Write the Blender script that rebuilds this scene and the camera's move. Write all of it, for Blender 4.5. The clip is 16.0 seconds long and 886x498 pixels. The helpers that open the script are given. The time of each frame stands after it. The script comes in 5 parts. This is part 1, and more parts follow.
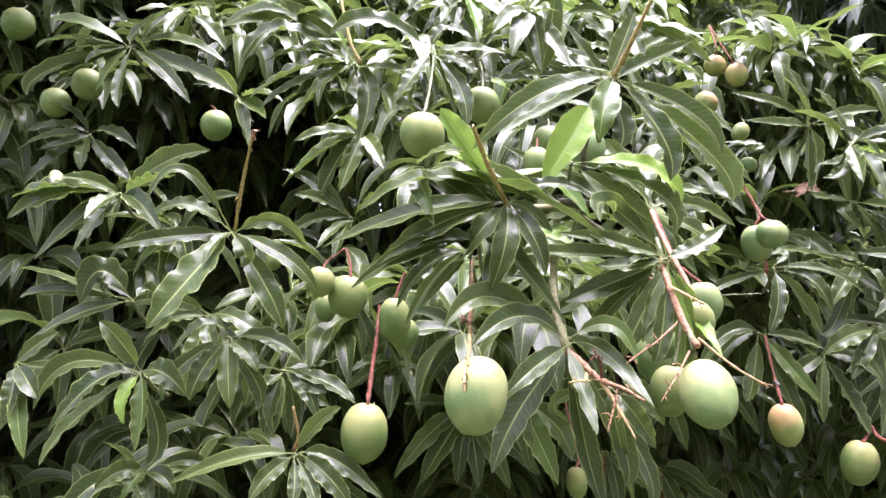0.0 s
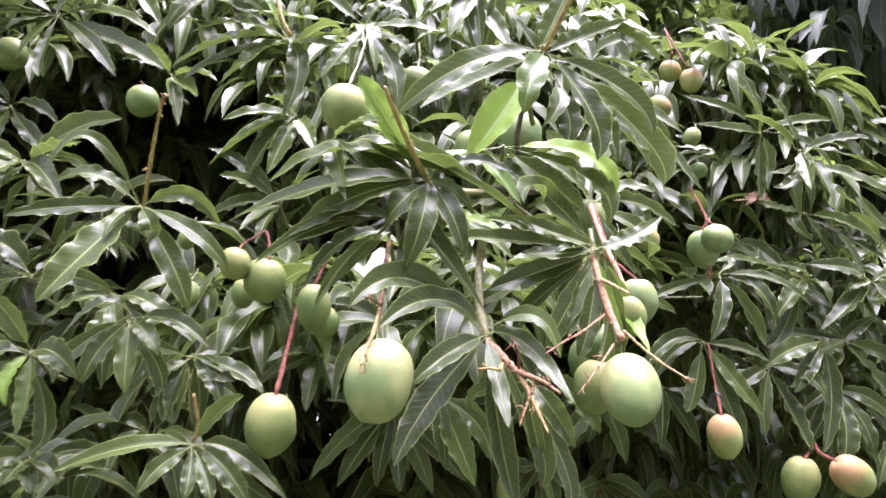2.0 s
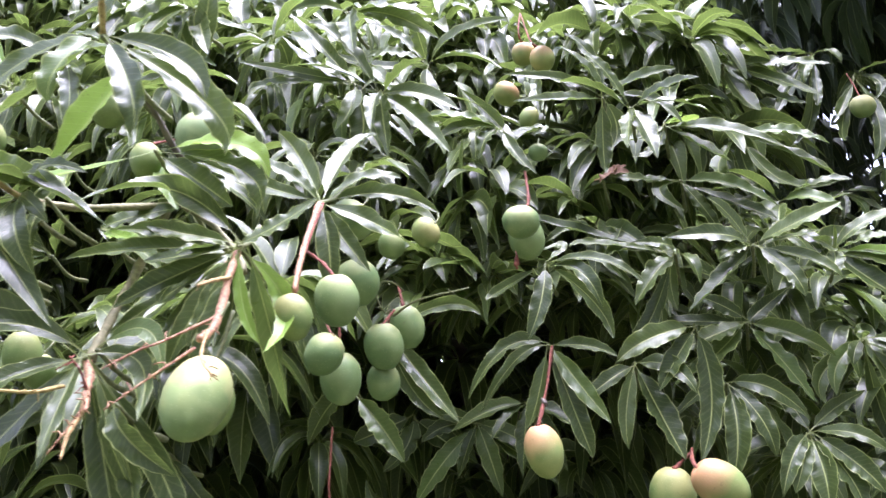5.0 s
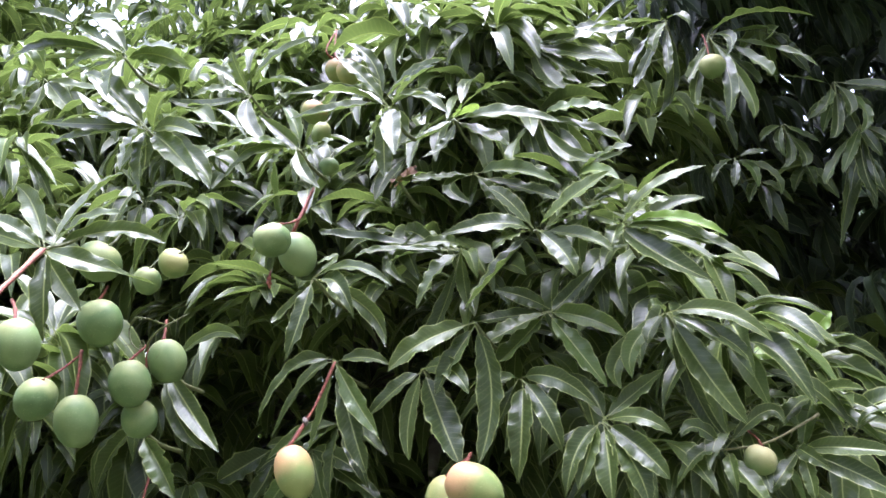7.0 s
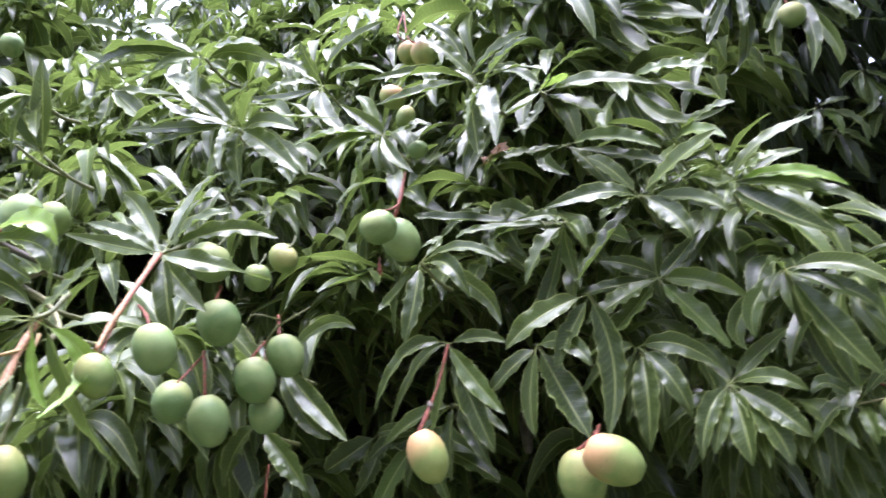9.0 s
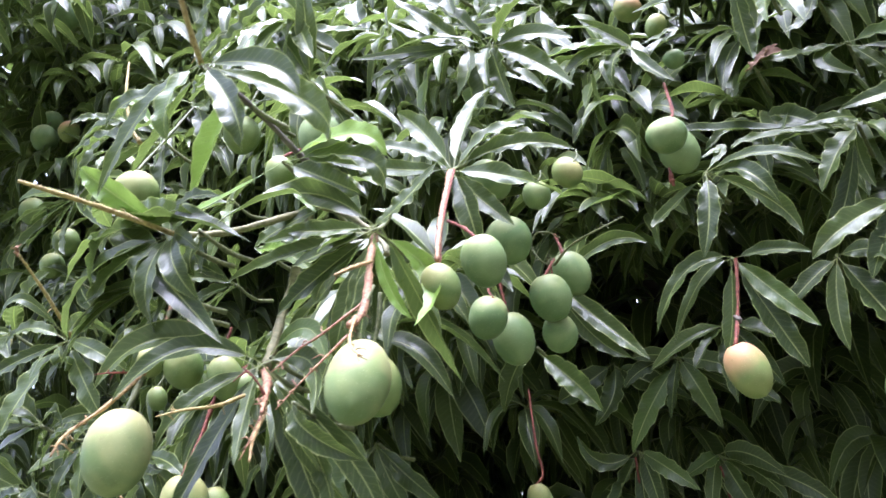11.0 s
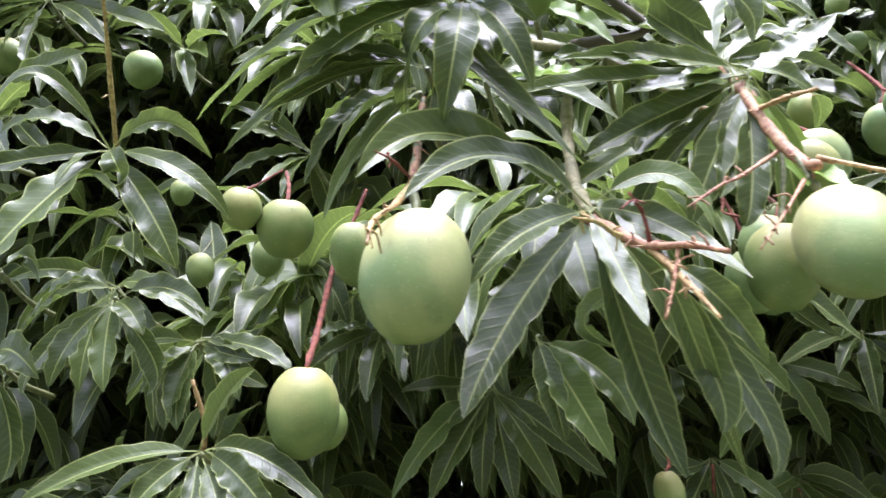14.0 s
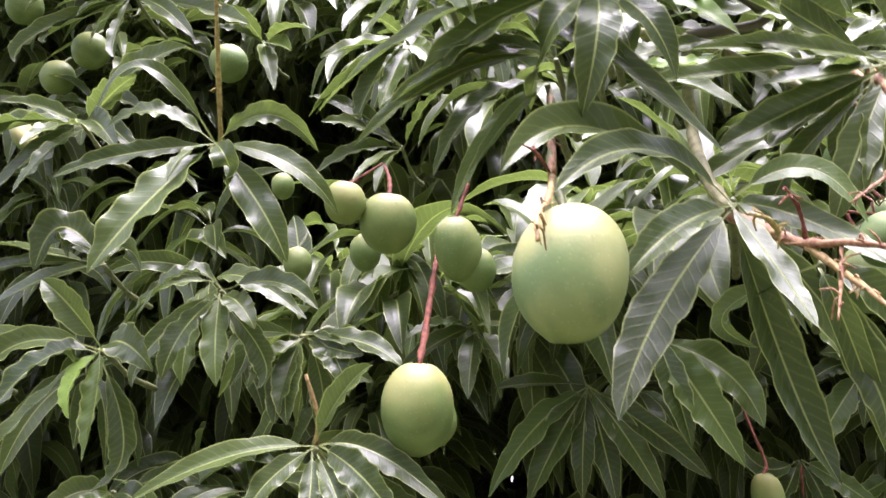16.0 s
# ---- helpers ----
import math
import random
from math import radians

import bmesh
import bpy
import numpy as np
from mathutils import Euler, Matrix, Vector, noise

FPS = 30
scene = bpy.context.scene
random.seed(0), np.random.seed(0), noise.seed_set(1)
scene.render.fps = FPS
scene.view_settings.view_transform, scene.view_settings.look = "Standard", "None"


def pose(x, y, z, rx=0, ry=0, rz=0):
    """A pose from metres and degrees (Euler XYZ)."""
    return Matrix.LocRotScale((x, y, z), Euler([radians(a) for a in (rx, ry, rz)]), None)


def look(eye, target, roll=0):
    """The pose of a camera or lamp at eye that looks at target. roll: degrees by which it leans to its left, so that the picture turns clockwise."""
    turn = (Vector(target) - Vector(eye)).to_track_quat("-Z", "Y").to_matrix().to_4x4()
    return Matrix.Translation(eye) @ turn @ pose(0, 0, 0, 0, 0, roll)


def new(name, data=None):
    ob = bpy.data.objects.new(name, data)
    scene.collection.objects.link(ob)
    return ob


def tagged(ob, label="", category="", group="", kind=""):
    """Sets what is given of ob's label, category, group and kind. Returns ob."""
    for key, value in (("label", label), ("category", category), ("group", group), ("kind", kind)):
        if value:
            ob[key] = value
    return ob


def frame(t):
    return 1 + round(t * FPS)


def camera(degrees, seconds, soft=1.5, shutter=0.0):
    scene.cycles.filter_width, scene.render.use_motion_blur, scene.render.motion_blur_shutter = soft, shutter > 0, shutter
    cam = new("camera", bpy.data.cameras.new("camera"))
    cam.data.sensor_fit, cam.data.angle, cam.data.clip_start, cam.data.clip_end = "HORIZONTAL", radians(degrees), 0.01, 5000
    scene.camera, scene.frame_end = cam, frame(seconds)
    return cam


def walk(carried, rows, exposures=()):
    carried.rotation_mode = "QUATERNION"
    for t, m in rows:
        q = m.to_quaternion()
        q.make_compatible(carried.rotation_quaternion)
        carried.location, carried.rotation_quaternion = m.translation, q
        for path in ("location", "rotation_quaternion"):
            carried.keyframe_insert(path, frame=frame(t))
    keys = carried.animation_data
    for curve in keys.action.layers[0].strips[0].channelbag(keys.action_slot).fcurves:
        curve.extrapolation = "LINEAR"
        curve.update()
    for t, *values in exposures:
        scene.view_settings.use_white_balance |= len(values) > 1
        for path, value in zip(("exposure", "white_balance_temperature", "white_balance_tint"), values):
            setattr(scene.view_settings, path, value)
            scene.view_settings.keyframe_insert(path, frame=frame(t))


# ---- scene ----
cam = camera(59.6, 16.0, soft=1.5, shutter=0.5)
PATH = [
    (0, (0.103, 0.06, 1.627), (0.016, 2.008, 2.073), 0.4),
    (0.5, (0.11, 0.044, 1.642), (0.042, 1.992, 2.087), 0.5),
    (1, (0.143, 0.026, 1.657), (0.069, 1.977, 2.09), 0.9),
    (1.5, (0.147, 0.058, 1.626), (0.119, 2.006, 2.076), 2.1),
    (2, (0.184, 0.149, 1.589), (0.164, 2.085, 2.089), 2.2),
    (2.5, (0.251, 0.236, 1.568), (0.137, 2.138, 2.175), 1.8),
    (3, (0.347, 0.309, 1.547), (0.196, 2.207, 2.159), -0.2),
    (3.5, (0.538, 0.309, 1.544), (0.315, 2.198, 2.162), -1.3),
    (3.7, (0.613, 0.291, 1.561), (0.365, 2.178, 2.178), -1.4),
    (5.8, (1.055, 0.517, 1.493), (0.625, 2.337, 2.202), -3.9),
    (6, (1.131, 0.545, 1.481), (0.716, 2.361, 2.207), -4.8),
    (6.5, (1.313, 0.604, 1.475), (0.796, 2.383, 2.229), -6.3),
    (7, (1.418, 0.617, 1.469), (0.834, 2.38, 2.213), -8.4),
    (7.5, (1.459, 0.623, 1.47), (0.863, 2.387, 2.199), -8.4),
    (8, (1.424, 0.616, 1.469), (0.836, 2.387, 2.189), -8.8),
    (8.5, (1.359, 0.59, 1.488), (0.733, 2.354, 2.192), -10.0),
    (9, (1.286, 0.575, 1.491), (0.62, 2.321, 2.203), -12.0),
    (9.5, (1.191, 0.548, 1.494), (0.436, 2.257, 2.209), -13.0),
    (10, (1.097, 0.531, 1.499), (0.262, 2.207, 2.201), -12.8),
    (10.2, (1.052, 0.525, 1.502), (0.19, 2.191, 2.196), -13.2),
    (12.3, (0.715, 0.388, 1.517), (-0.047, 2.145, 2.094), -7.9),
    (12.5, (0.656, 0.41, 1.493), (-0.066, 2.182, 2.074), -7.2),
    (12.6, (0.616, 0.434, 1.503), (-0.071, 2.224, 2.071), -7.1),
    (13, (0.471, 0.504, 1.459), (-0.111, 2.306, 2.103), -4.8),
    (13.5, (0.309, 0.54, 1.48), (-0.082, 2.395, 2.12), -4.1),
    (14, (0.214, 0.573, 1.497), (-0.1, 2.436, 2.154), -4.1),
    (14.5, (0.182, 0.58, 1.513), (-0.174, 2.439, 2.161), -4.9),
    (15, (0.165, 0.595, 1.497), (-0.212, 2.447, 2.15), -4.4),
    (15.5, (0.147, 0.594, 1.49), (-0.251, 2.443, 2.141), -3.8),
    (16, (0.126, 0.567, 1.508), (-0.274, 2.417, 2.155), -2.9),
]
walk(cam, [(t, look(eye, target, roll)) for t, eye, target, roll in PATH], [(0, 3.0, 5850, 30), (3.5, 2.95, 5780, 37), (6, 2.97, 5480, 27), (9.5, 2.91, 5540, 26), (12.5, 2.93, 5250, 26), (13.5, 2.9, 5400, 24), (14.5, 2.88, 5880, 26), (16, 2.92, 6050, 31)])
SKY, SUN = 0.13, 1.9

# ---- light ----
world = bpy.data.worlds.new("overcast_sky")
scene.world = world
world.use_nodes = True
wn, wl = world.node_tree.nodes, world.node_tree.links
sky = wn.new("ShaderNodeTexSky")
sky.sky_type, sky.sun_disc = "NISHITA", False
sky.sun_elevation, sky.sun_rotation = radians(80), radians(140)
sky.dust_density, sky.ozone_density = 3.0, 0.6
pale = wn.new("ShaderNodeHueSaturation")
pale.inputs["Saturation"].default_value = 0.30
wl.new(sky.outputs["Color"], pale.inputs["Color"])
background = wn["Background"]
background.inputs["Strength"].default_value = SKY
wl.new(pale.outputs["Color"], background.inputs["Color"])
sun = new("sun", bpy.data.lights.new("sun", "SUN"))
sun.data.energy, sun.data.angle, sun.data.color = SUN, radians(50), (1.0, 0.97, 0.92)
sun.matrix_world = look((1.2, 1.6, 9.0), (0.4, 1.9, 2.0))


# ---- materials ----
def material(name):
    m = bpy.data.materials.new(name)
    m.use_nodes = True
    return m, m.node_tree.nodes, m.node_tree.links, m.node_tree.nodes["Principled BSDF"]


def ramp(nodes, links, source, stops):
    r = nodes.new("ShaderNodeValToRGB")
    while len(r.color_ramp.elements) < len(stops):
        r.color_ramp.elements.new(0.5)
    for e, (p, c) in zip(r.color_ramp.elements, stops):
        e.position, e.color = p, (*c, 1)
    links.new(source, r.inputs["Fac"])
    return r.outputs["Color"]


def texture(nodes, links, kind, scale, vector=None, **values):
    n = nodes.new(kind)
    n.inputs["Scale"].default_value = scale
    for k, v in values.items():
        n.inputs[k].default_value = v
    if vector is not None:
        links.new(vector, n.inputs["Vector"])
    return n


def maths(nodes, links, op, a, b=0.0, c=None):
    n = nodes.new("ShaderNodeMath")
    n.operation = op
    for socket, v in zip(n.inputs, (a, b, c)):
        if v is None:
            continue
        if isinstance(v, (int, float)):
            socket.default_value = v
        else:
            links.new(v, socket)
    return n.outputs[0]


def mix(nodes, links, fac, a, b, blend="MIX"):
    n = nodes.new("ShaderNodeMix")
    n.data_type, n.blend_type = "RGBA", blend
    for socket, v in ((n.inputs[0], fac), (n.inputs[6], a), (n.inputs[7], b)):
        if isinstance(v, (int, float)):
            socket.default_value = v
        elif isinstance(v, tuple):
            socket.default_value = (*v, 1)
        else:
            links.new(v, socket)
    return n.outputs[2]


def leaf_material(name, dark, light, rib, island, fresh=(0.080, 0.130, 0.030), through_light=0.24, rough=0.31):
    """A mango leaf: glossy blade, pale midrib, faint side veins and a thin pale margin, by the leaf's own u (across) and v (along)."""
    m, n, l, p = material(name)
    uv = n.new("ShaderNodeUVMap").outputs[0]
    sep = n.new("ShaderNodeSeparateXYZ")
    l.new(uv, sep.inputs[0])
    u, v = sep.outputs[0], sep.outputs[1]
    across = maths(n, l, "ABSOLUTE", maths(n, l, "SUBTRACT", maths(n, l, "MULTIPLY", u, 2.0), 1.0))
    if island:
        chance = n.new("ShaderNodeNewGeometry").outputs["Random Per Island"]
    else:
        chance = n.new("ShaderNodeObjectInfo").outputs["Random"]
    blade = ramp(n, l, chance, [(0.0, dark), (0.55, tuple(0.55 * a + 0.45 * b for a, b in zip(dark, light))), (0.86, light), (1.0, fresh)])
    place = n.new("ShaderNodeTexCoord").outputs["Object"]
    blotch = texture(n, l, "ShaderNodeTexNoise", 38.0, place, Detail=3.0)
    blade = mix(n, l, maths(n, l, "MULTIPLY", blotch.outputs["Fac"], 0.45), blade, light)
    fleck = texture(n, l, "ShaderNodeTexNoise", 330.0, place, Detail=1.0)
    blade = mix(n, l, ramp(n, l, fleck.outputs["Fac"], [(0.66, (0, 0, 0)), (0.73, (0.7, 0.7, 0.7))]), blade, (0.10, 0.095, 0.04))
    # side veins run forward from the midrib
    phase = maths(n, l, "ADD", maths(n, l, "ADD", maths(n, l, "MULTIPLY", v, 118.0), maths(n, l, "MULTIPLY", blotch.outputs["Fac"], 7.0)), maths(n, l, "MULTIPLY", across, -10.0))
    vein = maths(n, l, "POWER", maths(n, l, "ADD", maths(n, l, "MULTIPLY", maths(n, l, "SINE", phase), 0.5), 0.5), 10.0)
    blade = mix(n, l, maths(n, l, "MULTIPLY", vein, 0.10), blade, rib)
    edge = ramp(n, l, across, [(0.90, (0, 0, 0)), (0.965, (0.75, 0.75, 0.75))])
    blade = mix(n, l, edge, blade, rib)
    midrib = ramp(n, l, across, [(0.025, (0.85, 0.85, 0.85)), (0.075, (0, 0, 0))])
    blade = mix(n, l, midrib, blade, rib)
    stem = ramp(n, l, v, [(0.085, (0.9, 0.9, 0.9)), (0.125, (0, 0, 0))])
    blade = mix(n, l, stem, blade, tuple(0.62 * c for c in rib))
    l.new(blade, p.inputs["Base Color"])
    p.inputs["Roughness"].default_value = rough
    p.inputs["Specular IOR Level"].default_value = 0.36
    gloss = texture(n, l, "ShaderNodeTexNoise", 90.0, place, Detail=4.0)
    l.new(maths(n, l, "ADD", maths(n, l, "MULTIPLY", gloss.outputs["Fac"], 0.22), rough - 0.10), p.inputs["Roughness"])
    height = maths(n, l, "ADD", maths(n, l, "MULTIPLY", vein, 0.35), maths(n, l, "ADD", maths(n, l, "MULTIPLY", gloss.outputs["Fac"], 0.5), ramp(n, l, across, [(0.0, (0, 0, 0)), (0.12, (1, 1, 1))])))
    bump = n.new("ShaderNodeBump")
    bump.inputs["Strength"].default_value, bump.inputs["Distance"].default_value = 0.45, 0.0008
    l.new(height, bump.inputs["Height"])
    l.new(bump.outputs[0], p.inputs["Normal"])
    glow = n.new("ShaderNodeBsdfTranslucent")
    l.new(mix(n, l, 0.5, blade, (0.29, 0.41, 0.08)), glow.inputs["Color"])
    both = n.new("ShaderNodeMixShader")
    both.inputs[0].default_value = through_light
    l.new(p.outputs[0], both.inputs[1])
    l.new(glow.outputs[0], both.inputs[2])
    l.new(both.outputs[0], n["Material Output"].inputs["Surface"])
    return m


DARK, LIGHT, RIB = (0.019, 0.034, 0.011), (0.066, 0.096, 0.025), (0.34, 0.39, 0.13)
leaf_old = leaf_material("mango_leaf", DARK, LIGHT, RIB, False)
leaf_young = leaf_material("young_mango_leaf", (0.11, 0.20, 0.025), (0.20, 0.32, 0.05), (0.34, 0.42, 0.13), False, (0.22, 0.34, 0.05), 0.35)
leaf_dead = leaf_material("dry_brown_leaf", (0.10, 0.045, 0.025), (0.17, 0.085, 0.045), (0.22, 0.13, 0.07), False, (0.16, 0.08, 0.04), 0.1, 0.7)
leaf_mass = leaf_material("mango_leaf_mass", DARK, LIGHT, RIB, True, through_light=0.29)
# darker, duller copy of the leaf: the other trees' shade is in its colour
leaf_darkened = leaf_material("mango_leaf_darkened_for_shade", (0.012, 0.022, 0.011), (0.029, 0.049, 0.020), (0.15, 0.19, 0.08), True, (0.04, 0.07, 0.02), 0.08, 0.48)


def bark_material(name, low, high, scale, rough=0.75):
    m, n, l, p = material(name)
    place = n.new("ShaderNodeTexCoord").outputs["Object"]
    a = texture(n, l, "ShaderNodeTexNoise", scale, place, Detail=5.0)
    b = texture(n, l, "ShaderNodeTexVoronoi", scale * 1.7, place)
    l.new(ramp(n, l, a.outputs["Fac"], [(0.3, low), (0.7, high)]), p.inputs["Base Color"])
    p.inputs["Roughness"].default_value = rough
    bump = n.new("ShaderNodeBump")
    bump.inputs["Strength"].default_value, bump.inputs["Distance"].default_value = 0.6, 1.2 / scale / 10
    l.new(maths(n, l, "ADD", a.outputs["Fac"], b.outputs["Distance"]), bump.inputs["Height"])
    l.new(bump.outputs[0], p.inputs["Normal"])
    return m


bark = bark_material("grey_bark", (0.06, 0.05, 0.04), (0.17, 0.145, 0.115), 22)
twig_green = bark_material("green_twig", (0.07, 0.085, 0.028), (0.17, 0.18, 0.07), 160, 0.6)
twig_brown = bark_material("brown_twig", (0.18, 0.105, 0.04), (0.43, 0.30, 0.12), 190, 0.7)
branch_bark = bark_material("yellowish_branch_bark", (0.13, 0.125, 0.055), (0.29, 0.265, 0.13), 130, 0.7)
stalk_yellow = bark_material("yellowish_stalk", (0.20, 0.135, 0.04), (0.46, 0.37, 0.13), 190, 0.7)
stalk_red = bark_material("red_stalk", (0.075, 0.016, 0.013), (0.25, 0.078, 0.042), 170, 0.85)
stalk_pink = bark_material("pinkish_stalk", (0.17, 0.055, 0.034), (0.42, 0.26, 0.13), 210, 0.7)


def fruit_material(name, skin, shade, blush, reach):
    """Mango skin: fine pale dots, cloudy two-tone green, and a blush that spreads from the stalk end (z of the fruit's own box)."""
    m, n, l, p = material(name)
    coord = n.new("ShaderNodeTexCoord")
    sep = n.new("ShaderNodeSeparateXYZ")
    l.new(coord.outputs["Generated"], sep.inputs[0])
    cloud = texture(n, l, "ShaderNodeTexNoise", 17.0, coord.outputs["Object"], Detail=4.0)
    shift = n.new("ShaderNodeVectorMath")
    shift.operation = "ADD"
    l.new(coord.outputs["Object"], shift.inputs[0])
    l.new(n.new("ShaderNodeObjectInfo").outputs["Location"], shift.inputs[1])
    broad = texture(n, l, "ShaderNodeTexNoise", 16.0, shift.outputs[0], Detail=2.0, Distortion=0.8)
    tone = ramp(n, l, cloud.outputs["Fac"], [(0.36, shade), (0.62, skin)])
    chance = n.new("ShaderNodeObjectInfo").outputs["Random"]
    tone = mix(n, l, maths(n, l, "MULTIPLY", chance, 0.25), tone, shade)
    tone = mix(n, l, ramp(n, l, broad.outputs["Fac"], [(0.42, (0, 0, 0)), (0.62, (0.75, 0.75, 0.75))]), tone, tuple(c * k for c, k in zip(shade, (0.72, 0.82, 0.78))))
    high = maths(n, l, "ADD", sep.outputs[2], maths(n, l, "MULTIPLY", maths(n, l, "SUBTRACT", cloud.outputs["Fac"], 0.5), 0.7))
    tone = mix(n, l, ramp(n, l, high, [(1.0 - reach, (0, 0, 0)), (0.96, (0.9, 0.9, 0.9))]), tone, blush)
    dots = texture(n, l, "ShaderNodeTexVoronoi", 260.0, coord.outputs["Object"])
    tone = mix(n, l, ramp(n, l, dots.outputs["Distance"], [(0.10, (0.22, 0.22, 0.22)), (0.22, (0, 0, 0))]), tone, (0.50, 0.56, 0.28))
    scuff = texture(n, l, "ShaderNodeTexNoise", 75.0, coord.outputs["Object"], Detail=6.0, Distortion=1.2)
    tone = mix(n, l, ramp(n, l, scuff.outputs["Fac"], [(0.64, (0, 0, 0)), (0.74, (0.34, 0.34, 0.34))]), tone, (0.12, 0.10, 0.05))
    l.new(tone, p.inputs["Base Color"])
    l.new(maths(n, l, "ADD", maths(n, l, "MULTIPLY", cloud.outputs["Fac"], 0.2), 0.41), p.inputs["Roughness"])
    p.inputs["Specular IOR Level"].default_value = 0.32
    p.inputs["Subsurface Weight"].default_value = 0.06
    p.inputs["Subsurface Radius"].default_value = (0.006, 0.008, 0.003)
    bump = n.new("ShaderNodeBump")
    bump.inputs["Strength"].default_value, bump.inputs["Distance"].default_value = 0.15, 0.0006
    l.new(dots.outputs["Distance"], bump.inputs["Height"])
    l.new(bump.outputs[0], p.inputs["Normal"])
    return m


SKINS = {
    "pale": fruit_material("pale_green_mango_skin", (0.255, 0.300, 0.108), (0.165, 0.228, 0.080), (0.410, 0.365, 0.165), 0.66),
    "olive": fruit_material("yellow_tinged_green_mango_skin", (0.190, 0.248, 0.078), (0.130, 0.186, 0.052), (0.28, 0.28, 0.10), 0.35),
    "mid": fruit_material("yellowish_green_mango_skin", (0.215, 0.262, 0.082), (0.140, 0.200, 0.058), (0.33, 0.305, 0.115), 0.45),
    "green": fruit_material("green_mango_skin", (0.205, 0.272, 0.105), (0.138, 0.205, 0.074), (0.28, 0.305, 0.12), 0.30),
    "blush": fruit_material("blushed_mango_skin", (0.28, 0.31, 0.10), (0.20, 0.25, 0.075), (0.50, 0.25, 0.13), 0.54),
}
SKIN_WORDS = {
    "pale": "pale green unripe mango with smooth skin",
    "mid": "green mango turning yellowish towards its stalk",
    "olive": "green unripe mango with a yellowish tinge",
    "green": "deep green unripe mango with matt skin",
    "blush": "green mango with an orange-pink blush",
}


def ground_material():
    m, n, l, p = material("bare_earth_and_grass")
    place = n.new("ShaderNodeTexCoord").outputs["Object"]
    a = texture(n, l, "ShaderNodeTexNoise", 0.9, place, Detail=8.0)
    b = texture(n, l, "ShaderNodeTexNoise", 34.0, place, Detail=5.0)
    earth = ramp(n, l, b.outputs["Fac"], [(0.3, (0.055, 0.042, 0.028)), (0.7, (0.12, 0.095, 0.06))])
    grass = ramp(n, l, b.outputs["Fac"], [(0.3, (0.03, 0.05, 0.015)), (0.7, (0.07, 0.10, 0.03))])
    l.new(mix(n, l, ramp(n, l, a.outputs["Fac"], [(0.42, (0, 0, 0)), (0.55, (1, 1, 1))]), earth, grass), p.inputs["Base Color"])
    p.inputs["Roughness"].default_value = 0.95
    bump = n.new("ShaderNodeBump")
    bump.inputs["Distance"].default_value = 0.02
    l.new(b.outputs["Fac"], bump.inputs["Height"])
    l.new(bump.outputs[0], p.inputs["Normal"])
    return m


# ---- shapes ----
rng = np.random.default_rng(7)
UP = np.array((0.0, 0.0, 1.0))


def unit(a):
    return a / np.maximum(np.linalg.norm(a, axis=-1, keepdims=True), 1e-9)


